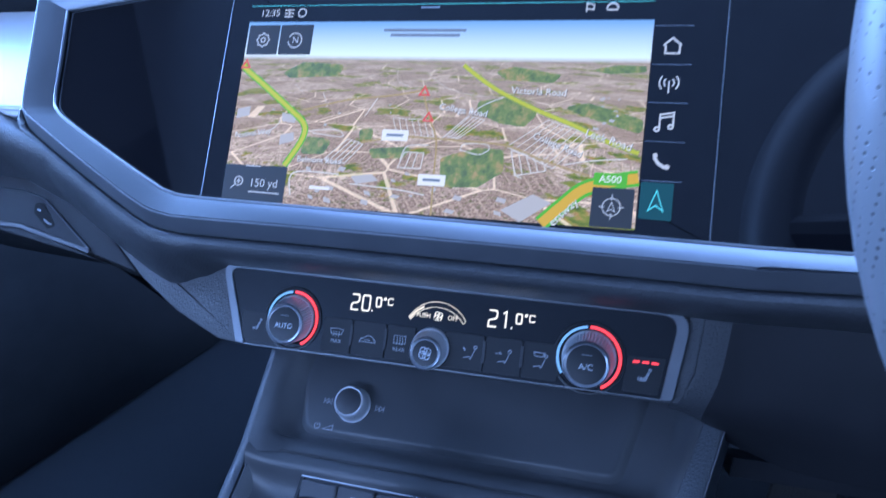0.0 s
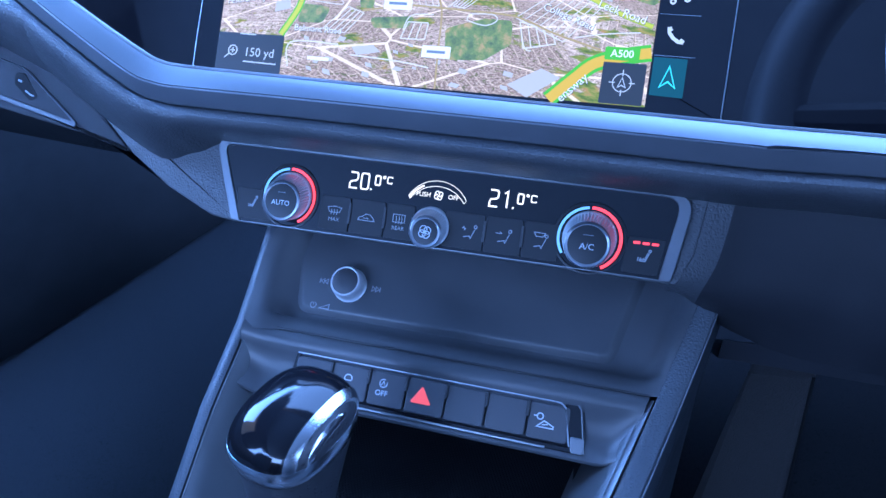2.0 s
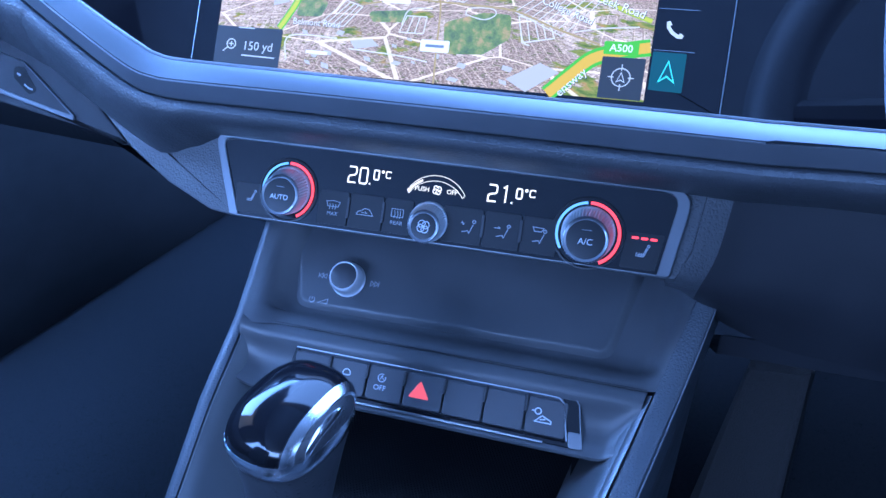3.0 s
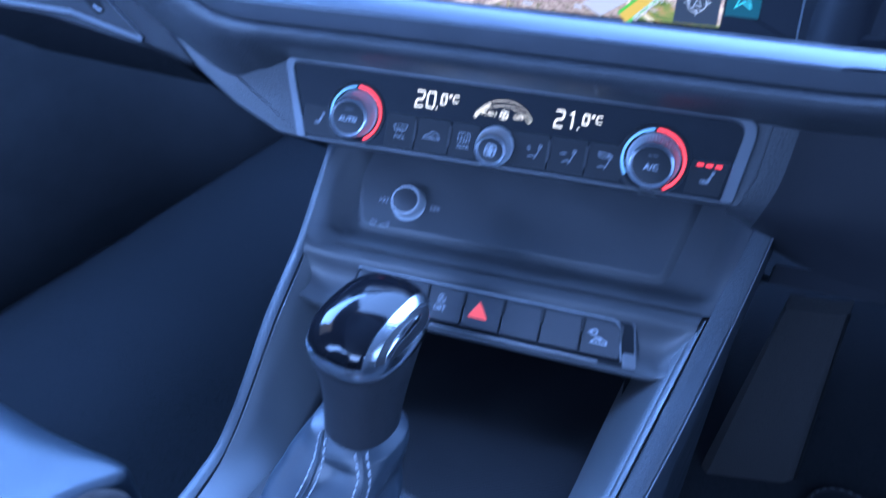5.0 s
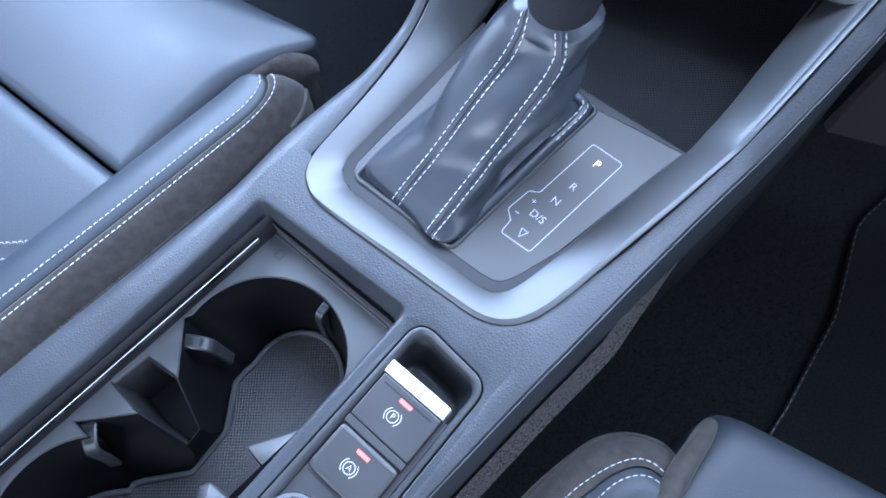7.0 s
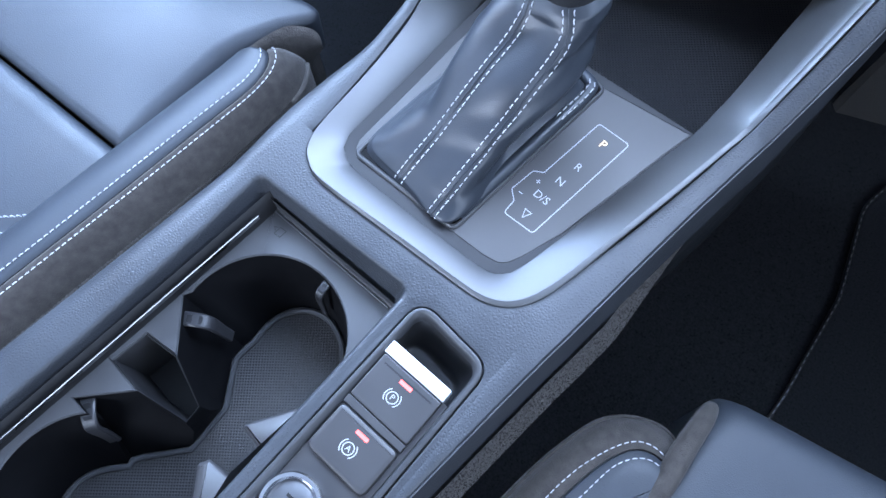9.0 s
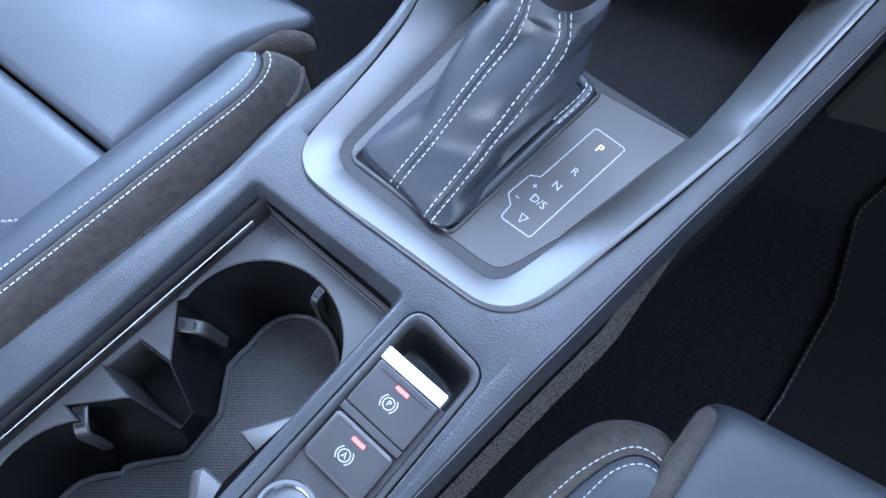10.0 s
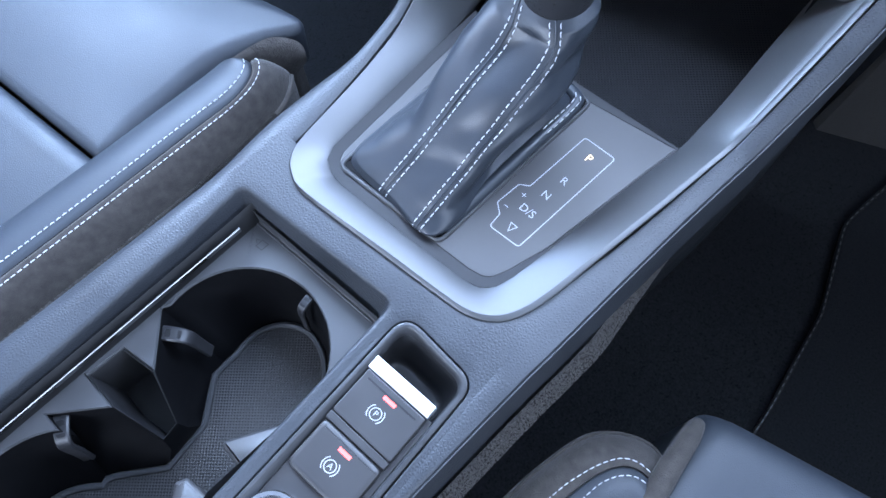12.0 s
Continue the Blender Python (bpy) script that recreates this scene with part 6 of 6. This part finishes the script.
# shelf with the media knob
shelf = thing("storage_shelf", H(115, -10, 80), "black moulded shelf under the climate panel", "storage shelf")
SH = [(64, 146), (36, 125.5), (20, 114), (8, 105.2), (-1.5, 98.3), (-8, 93.4), (-12, 90.2), (-15.5, 88.2), (-18.5, 87.4), (-21.5, 87.0), (-23, 88.6), (-26, 88.6), (-30.4, 87.2), (-31.4, 86.2)]
rows = []
for u in [3.2, 4, 6, 9, 12, 15, 18, 21, 24, 28, 33, 60, 120, 180, 200, 206, 211, 216, 221, 226, 230, 234, 237, 240]:
    row = []
    for h, z in SH:
        if u < 120:
            k = max(0.0, min(1.0, (31.2 - u) / 22))
            k = k * k * (3 - 2 * k)
            row.append(H(u + 0.30 * max(0, h - 4) * max(0, min(1, (33 - u) / 14)), h - k * 4, z + (rail_line(h) - z) * k * (0.75 if rail_line(h) > z else 0.5)))
        else:
            # widen towards the rail and climb to its crown
            e = 249.6 + 0.303 * h
            uu = u if u <= 180 else 180 + (u - 180) * (e - 180) / 60
            k = max(0.0, min(1.0, (uu - e + 17) / 17))
            k = k * k * (3 - 2 * k)
            q = H(uu, h, z)
            row.append(Vector((q.x, q.y, q.z + (max(rail_z(q.y * 1000, 65) - 0.9, z) * 0.001 - q.z) * k)))
    rows.append(row)
part("moulding", sheet(rows), PLASTIC, shelf, "satin black moulding")


def Sp(u, s, w=0.0):
    """On the shelf's slope: along it, down it, off it."""
    return H(u, 36 - 0.805 * s - 0.592 * w, 125.5 - 0.592 * s + 0.805 * w)


po = rpoly([(12, 2, 2), (228, 2, 2), (213.6, 64.4, 10), (29, 65.4, 12)], 8)
bm = bmesh.new()
rings(bm, [[Sp(p.x, p.y, -2) for p in po], [Sp(p.x, p.y, 0.3) for p in po], [Sp(p.x, p.y, 1.4) for p in inset(po, 1.6)], [Sp(p.x, p.y, 3.0) for p in inset(po, 3.6)], [Sp(p.x, p.y, 3.4) for p in inset(po, 4.6)], [Sp(p.x, p.y, 3.4) for p in inset(po, 6.0)]], True, False, True)
part("panel", bm, PLASTIC, shelf, "slightly raised panel")
part("shelf_edge", tube([H(u, -31.6, 86.9) for u in range(6, 237, 6)], 0.0005, 6), DARKPL, shelf)
med = thing("media_knob", H(50, 2, 98), "small round volume knob with a knurled chrome edge on the shelf", "knob")
MU, MS, SN = 59.0, 44.5, -FD * 0.592 + Vector((0, 0, 0.805))


def Mk(x, y, w):
    return Sp(MU + x, MS - y, 3.4) + SN * w * 0.001


part("knurl", turned([(10.6, -6), (10.4, 0), (9.8, 0.6), (9.6, 3), (9.6, 5.4), (9.4, 7.6), (9.0, 8.6), (8.4, 9.2), (7.6, 9.0)], Mk, 48, (3, 6, 0.6, 48)), KNURL, med, "knurled chrome edge", 8)
part("cap", turned([(8.0, 7), (7.8, 9.1), (7.0, 9.5), (1, 9.5)], Mk, 48), BUTTON, med, "black cap")
for a in (-1, 1):
    part("skip_mark", ribbon([[(a * 14.0, 1.5), (a * 16.2, 0), (a * 14.0, -1.5), (a * 14.0, 1.5)], [(a * 16.4, 1.5), (a * 18.6, 0), (a * 16.4, -1.5), (a * 16.4, 1.5)], [(a * 19.0, 1.6), (a * 19.0, -1.6)]], 0.4, Mk, 0.15), PRINTK, med)
part("power_mark", ribbon([arc(-19.5, -15, 1.8, 120, 420, 12), [(-19.5, -13.4), (-19.5, -15)]], 0.4, Mk, 0.15), PRINTK, med)
part("volume_mark", ribbon([[(-15.6, -16.4), (-9.6, -16.4), (-9.6, -13.4), (-15.6, -16.4)]], 0.45, Mk, 0.15), PRINTK, med)

# ---- seats ----


def soft_block(x0, x1, y0, y1, z, depth, r, fn=None, n=14, skew=0.0, crown=6.0, ref=None, rb=None):
    """A padded block with rounded edges; skew moves the front edge with x."""
    bm = bmesh.new()
    rows = []
    ts = [i / n for i in range(n + 1)]

    def edge(a, s, lo, hi):
        d = min(a - lo, hi - a)
        return 0 if d >= s else s - math.sqrt(max(0, s * s - (s - d) ** 2))
    xs = sorted({x0 + (x1 - x0) * (0.5 - 0.5 * math.cos(math.pi * t)) for t in ts})
    ys = sorted({y0 + (y1 - y0) * (0.5 - 0.5 * math.cos(math.pi * t)) for t in ts})
    for x in xs:
        row = []
        for y in ys:
            zz = z - edge(x, r, x0, x1) - (edge(y, r, y0, y1) if rb is None or y > (y0 + y1) / 2 else edge(y, rb, y0, y1)) + crown * math.sin(math.pi * (x - x0) / (x1 - x0)) * math.sin(math.pi * (y - y0) / (y1 - y0))
            row.append(W(x, y + skew * (x - (x1 if ref is None else ref)), zz))
        rows.append(row)
    rings(bm, rows, False)
    per = rows[0] + [r_[-1] for r_ in rows[1:]] + rows[-1][::-1][1:] + [r_[0] for r_ in rows[::-1]][1:-1]
    rings(bm, [per, [p - W(0, 0, depth) for p in per]], True, False, True)
    return bm


seat = thing("passenger_seat", W(-380, -200, -305), "dark leather passenger seat with suede bolster and pale contrast stitching", "car seat")


def pad(outline, z, depth, roll, height):
    """A cushion: rounded plan, an edge roll of its own radius at each outline point, height(x, y) added on top."""
    bm = bmesh.new()
    loops = [[W(p.x, p.y, z - dz) for p in inset(outline, d)] for d, dz in ((26, depth), (18, 44), (8, 36), (1.5, 29))]
    for j in range(9):
        a = math.pi / 2 * j / 8
        loops.append([W(q.x, q.y, z + height(q.x, q.y) - r_ * (1 - math.sin(a))) for q, r_ in zip(inset(outline, [r_ * (1 - math.cos(a)) for r_ in roll]), roll)])
    top = inset(outline, roll)
    c = sum(top, V2(0, 0)) / len(top)
    for k_ in range(1, 16):
        loops.append([W(*q, z + height(*q)) for q in [p.lerp(c, k_ / 15.5) for p in top]])
    rings(bm, loops, True, True, True)
    return bm


def thigh_height(x, y):
    a, b = max(0, min(1, (x + 570) / 340)), max(0, min(1, (y + 129 - 0.12 * (x + 228)) / 150))
    s = max(0, min(1, (x + 340) / 100)) * max(0, min(1, (b - 0.25) / 0.5))
    return 5 * math.sin(math.pi * a) * math.sin(math.pi * b) + 8 * s * s * (3 - 2 * s)


front = fine(rpoly([(-570, -175, 8), (-240, -132, 6), (-241, -44, 40), (-230, -1, 20), (-216, 30, 17), (-570, -8, 40)], 10), 9)
roll = []
for p in front:
    back = max(0, min(1, (p.y + 122 - 0.13 * (p.x + 214)) / 24))
    side = max(0, min(1, (p.x + 310) / 80))
    tip = max(0, 1 - (p - V2(-216, 30)).length / 50)
    roll.append((7 + (17 - 12 * side) * back) * (1 - 0.6 * tip))
part("cushion_front", pad(front, -37, 90, roll, thigh_height), LEATHER, seat, "dark leather thigh support")
G_A = smooth_path([W(*p) for p in ((-238.3, -60.1, -36.0), (-238.0, -43.2, -35.0), (-236.5, -26.8, -33.5), (-233.2, -9.1, -31.5), (-229.6, 2.9, -31.0), (-224.2, 10.4, -32.5), (-217.4, 16.3, -36.0), (-213.2, 17.7, -42.0), (-211.9, 15.6, -50.0))], 5)
G_B = smooth_path([W(*p) for p in ((-238.3, -59.0, -56.0), (-236.4, -45.5, -56.0), (-234.1, -32.2, -56.0), (-229.6, -18.3, -57.0), (-223.2, -8.4, -58.0), (-217.1, -0.8, -59.0), (-214.1, 5.8, -60.0), (-214.3, 10.2, -60.0), (-214.4, 13.5, -58.0))], 5)
rows = [[a.lerp(b, s) + W(3.4, 0.6, 5.4) * math.sin(math.pi * s) for s in (0, 0.1, 0.25, 0.4, 0.6, 0.8, 1.0)] + [b - W(0, 0, 45)] for a, b in zip(G_A, G_B)]
part("gusset", sheet(rows), SUEDE, seat, "dark suede gusset at the cushion's corner")
part("cushion", soft_block(-570, -214, -620, -130.6, -40, 90, 9, skew=0.13, n=34), LEATHER, seat, "dark leather cushion")
part("backrest", soft_block(-560, -190, -760, -610, 420, 470, 50, n=12), LEATHER, seat, "dark leather backrest")
part("base", block(-540, -200, -600, -20, -300, -110), DARKPL, seat)
# bolster beside the console: leather crown and suede side
SEAM = smooth_path([V2(*p) for p in ((-199, -620), (-200, -300), (-200, -158), (-200.6, -79), (-200.5, -52), (-203, -37), (-207.7, -27), (-214, -22), (-224, -19))], 6)
INN = smooth_path([V2(*p) for p in ((-243, -620), (-243, -300), (-243, -158), (-243, -79), (-243, -52), (-243, -42), (-242, -38), (-241, -36), (-241, -35))], 6)
OUTB = smooth_path([V2(*p) for p in ((-178, -620), (-180, -300), (-181.5, -130), (-182.7, -84), (-185.4, -54), (-189.5, -25), (-197, -10), (-208, -1), (-226, -1))], 6)
DIP = [14 * max(0, (i - len(SEAM) + 8) / 7) ** 2 for i in range(len(SEAM))]
rows_l = [[W(*a.lerp(b, f), z - dip) for f, z in ((-0.01, -23.5), (0.02, -21.2), (0.08, -19.8), (0.22, -19.2), (0.42, -20.4), (0.62, -24), (0.8, -29.5), (0.92, -37), (1, -46))] for a, b, dip in zip(SEAM, INN, DIP)]
rows_s = [[W(*a.lerp(b, f), z - dip) for f, z in ((-0.02, -23.5), (0.03, -21.6), (0.10, -21.0), (0.25, -22.4), (0.45, -26), (0.65, -31.5), (0.85, -38.5), (1, -45), (1.06, -52), (1.06, -62), (0.98, -120))] for a, b, dip in zip(SEAM, OUTB, DIP)]
st1 = [W(*a.lerp(b, 0.14), -19.4 - dip) for a, b, dip in zip(SEAM, INN, DIP)]
st2 = [W(*a.lerp(b, 0.24), -21.9 - dip) for a, b, dip in zip(SEAM, OUTB, DIP)]
part("bolster_top", sheet(rows_l), LEATHER, seat, "dark leather bolster crown")
part("bolster_side", sheet(rows_s), SUEDE, seat, "dark suede bolster side")
part("stitching", stitches(st1, 0.0028, 0.0015, 0.00034, W(0, 0, 0.35)), STITCH, seat, "pale stitching")
part("stitching", stitches(st2, 0.0028, 0.0015, 0.00034, W(0.15, 0, 0.35)), STITCH, seat, "pale stitching")
part("seam", tube([W(p.x, p.y, -22.6 - dip) for p, dip in zip(SEAM, DIP)], 0.0007, 6), WELL, seat)
cord = [r_[7] for r_ in rows_s if r_[7].y < -0.022]
dense = [cord[i].lerp(cord[i + 1], j / 40) for i in range(len(cord) - 1) for j in range(40) if cord[i].y > -0.32]
part("edge_piping", tube(dense, [0.0019 if (i // 2) % 2 else 0.0013 for i in range(len(dense))], 8), SUEDE, seat, "ribbed edge piping")
part("nose_fold", tube([r_[7] + W(0.6, 0, 0.6) for r_ in rows_s if -0.030 < r_[7].y < -0.0015], 0.0018, 8), SUEDE, seat)
part("stitching", stitches(smooth_path([W(-330, -290, -36), W(-270, -233, -36.6), W(-249, -212, -37.5), W(-236, -198, -36)], 8), 0.0028, 0.0015, 0.00034, W(0, 0, 1.4)), STITCH, seat, "pale stitching")
part("stitching", stitches(smooth_path([W(-322, -298, -36), W(-262, -241, -36.6), W(-241, -220, -37.5), W(-228, -206, -36)], 8), 0.0028, 0.0015, 0.00034, W(0, 0, 1.4)), STITCH, seat, "pale stitching")

dseat = thing("driver_seat", W(280, -220, -305), "dark leather driver's seat with suede bolster and pale stitching", "car seat")
part("cushion", soft_block(134, 520, -300, 34, -66, 110, 20, skew=0.27, n=24, crown=4, ref=136), LEATHER, dseat, "dark leather cushion")
part("base", block(150, 500, -600, -40, -300, -150), DARKPL, dseat)
# backrest and headrest are out of view, added to block light from the rear
part("backrest", soft_block(120, 540, -800, -640, 560, 620, 60, n=12), LEATHER, dseat, "dark leather backrest")
part("headrest", soft_block(210, 450, -790, -690, 740, 150, 40, n=12), LEATHER, dseat, "unseen dark leather headrest that blocks rear light")
# bolster: rings from the outside in, suede outside and leather crown
OUT = [(86, -420), (84, -200), (82.5, -97), (86.5, -53), (93, -30), (105, -17), (122, -9.5), (135.5, -12), (141.5, -25), (145, -50), (146, -95), (148, -200), (150, -420)]
MID = [(104, -420), (103, -200), (101.5, -100), (102.5, -74), (105, -60), (109, -46), (114.5, -35), (122, -29.5), (131, -28), (139, -29.5), (146, -36), (149, -200), (150, -420)]
TOP = [(126, -420), (126, -200), (125.5, -100), (126.5, -74), (125, -64), (123.6, -58.5), (126, -51.7), (130.3, -45), (136, -42.6), (140, -45), (143, -50), (140, -200), (140, -420)]


def bol_ring(k, z, grow=0.0):
    a, b = (OUT, MID) if k <= 1 else (MID, TOP)
    s = k if k <= 1 else k - 1
    pts = [V2(*p).lerp(V2(*q), s) for p, q in zip(a, b)]
    return [W(p.x, p.y + 4, z) for p in smooth_path(pts, 5)]


bm = sheet([bol_ring(0, -200), bol_ring(0, -110), bol_ring(0.02, -92), bol_ring(0.12, -81), bol_ring(0.3, -74), bol_ring(0.55, -69.5), bol_ring(0.8, -67.2), bol_ring(1.0, -66.2), bol_ring(1.18, -65.6), bol_ring(1.22, -67.4)])
part("bolster_side", bm, SUEDE, dseat, "dark suede bolster side")
part("bolster_piping", tube(bol_ring(0.13, -80), 0.0012, 6), SUEDE, dseat)
bm = sheet([bol_ring(1.22, -67.6), bol_ring(1.26, -65.2), bol_ring(1.4, -63.6), bol_ring(1.65, -61.6), bol_ring(1.85, -60.8), bol_ring(2.0, -60.6)])
last = bol_ring(2.0, -60.6)
half = len(last) // 2
rings(bm, [last[:half + 1], last[half:][::-1]], False)
part("bolster_top", bm, LEATHER, dseat, "dark leather bolster crown")
part("stitching", stitches(bol_ring(0.96, -66.2), 0.0028, 0.0015, 0.00034, W(0, 0, 0.35)), STITCH, dseat, "pale stitching")
part("stitching", stitches(bol_ring(1.48, -63.0), 0.0028, 0.0015, 0.00034, W(0, 0, 0.35)), STITCH, dseat, "pale stitching")
part("edge_roll", tube(smooth_path([W(x, y, z) for x, y, z in ((139, 20, -100), (136.5, 21, -86), (135, 18.5, -78), (135.5, 9, -71.5), (137.5, -12, -67.5), (141.5, -38, -66), (147, -90, -70), (150, -200, -74))], 8), [0.003 + 0.0042 * min(1, i / 34) ** 0.8 for i in range(68)], 12), SUEDE, dseat, "suede edge roll")

# ---- footwells ----
rest = thing("foot_rest", W(95, 465, -305), "grey carpeted foot rest beside the console tunnel", "foot rest")
foot = [[W(48 + 0.09 * (z + 300), 436 + 0.235 * (z + 300), z), W(56 + 0.06 * (z + 300), 430 + 0.25 * (z + 300), z), W(122 - 0.07 * (z + 300), 462 + 0.17 * (z + 300), z), W(130 - 0.08 * (z + 300), 474 + 0.15 * (z + 300), z)] for z in range(-306, -90, 12)]
part("pad", sheet(foot, W(0, 16, 4)), FELT, rest, "grey carpeted pad")
part("edge_binding", tube([r_[-1] for r_ in foot], 0.002, 6), DARKPL, rest, "dark bound edge")
fm = thing("floor_mat", W(300, 300, -305), "black floor mat with a bound edge in the driver's footwell", "floor mat")
o = rpoly([(204, 60, 20), (195, 150, 60), (176, 257, 60), (138, 352, 60), (150, 480, 40), (520, 480, 40), (540, 90, 40)], 6)
part("rug", slab(o, W, -306, -296, 3), CARPET, fm)
part("binding", tube([W(p.x, p.y, -297) for p in o], 0.002, 8, True), DARKPL, fm, "bound edge")
part("binding_stitch", stitches([W(p.x, p.y, -295) for p in o], 0.004, 0.004, 0.0005, W(0, 0, 0.4)), DIM, fm)

# ---- steering wheel ----
wheel = thing("steering_wheel", W(291, 231, 336), "black perforated leather steering wheel", "steering wheel")
wc, wn_ = Vector((0.2914, 0.2314, 0.3356)), Vector((0.24, -0.88, 0.35)).normalized()
wx = wn_.cross(Vector((0, 0, 1))).normalized()
wy = wx.cross(wn_)
part("rim", tube([wc + (wx * math.cos(2 * math.pi * i / 96) + wy * math.sin(2 * math.pi * i / 96)) * 0.183 for i in range(96)], 0.017, 20, True), WHEEL, wheel, "perforated leather rim")
part("hub", turned([(0.075, -0.03), (0.078, 0.0), (0.07, 0.02), (0.01, 0.026)], lambda x, y, w: wc + wx * x + wy * y + wn_ * (w - 0.02), 40), DARKPL, wheel)
for a in (0, 180, 270):
    d = wx * math.cos(radians(a)) + wy * math.sin(radians(a))
    part("spoke", tube([wc + d * 0.06 - wn_ * 0.01, wc + d * 0.13 - wn_ * 0.012, wc + d * 0.185], [0.02, 0.014, 0.012], 10), DARKPL, wheel)
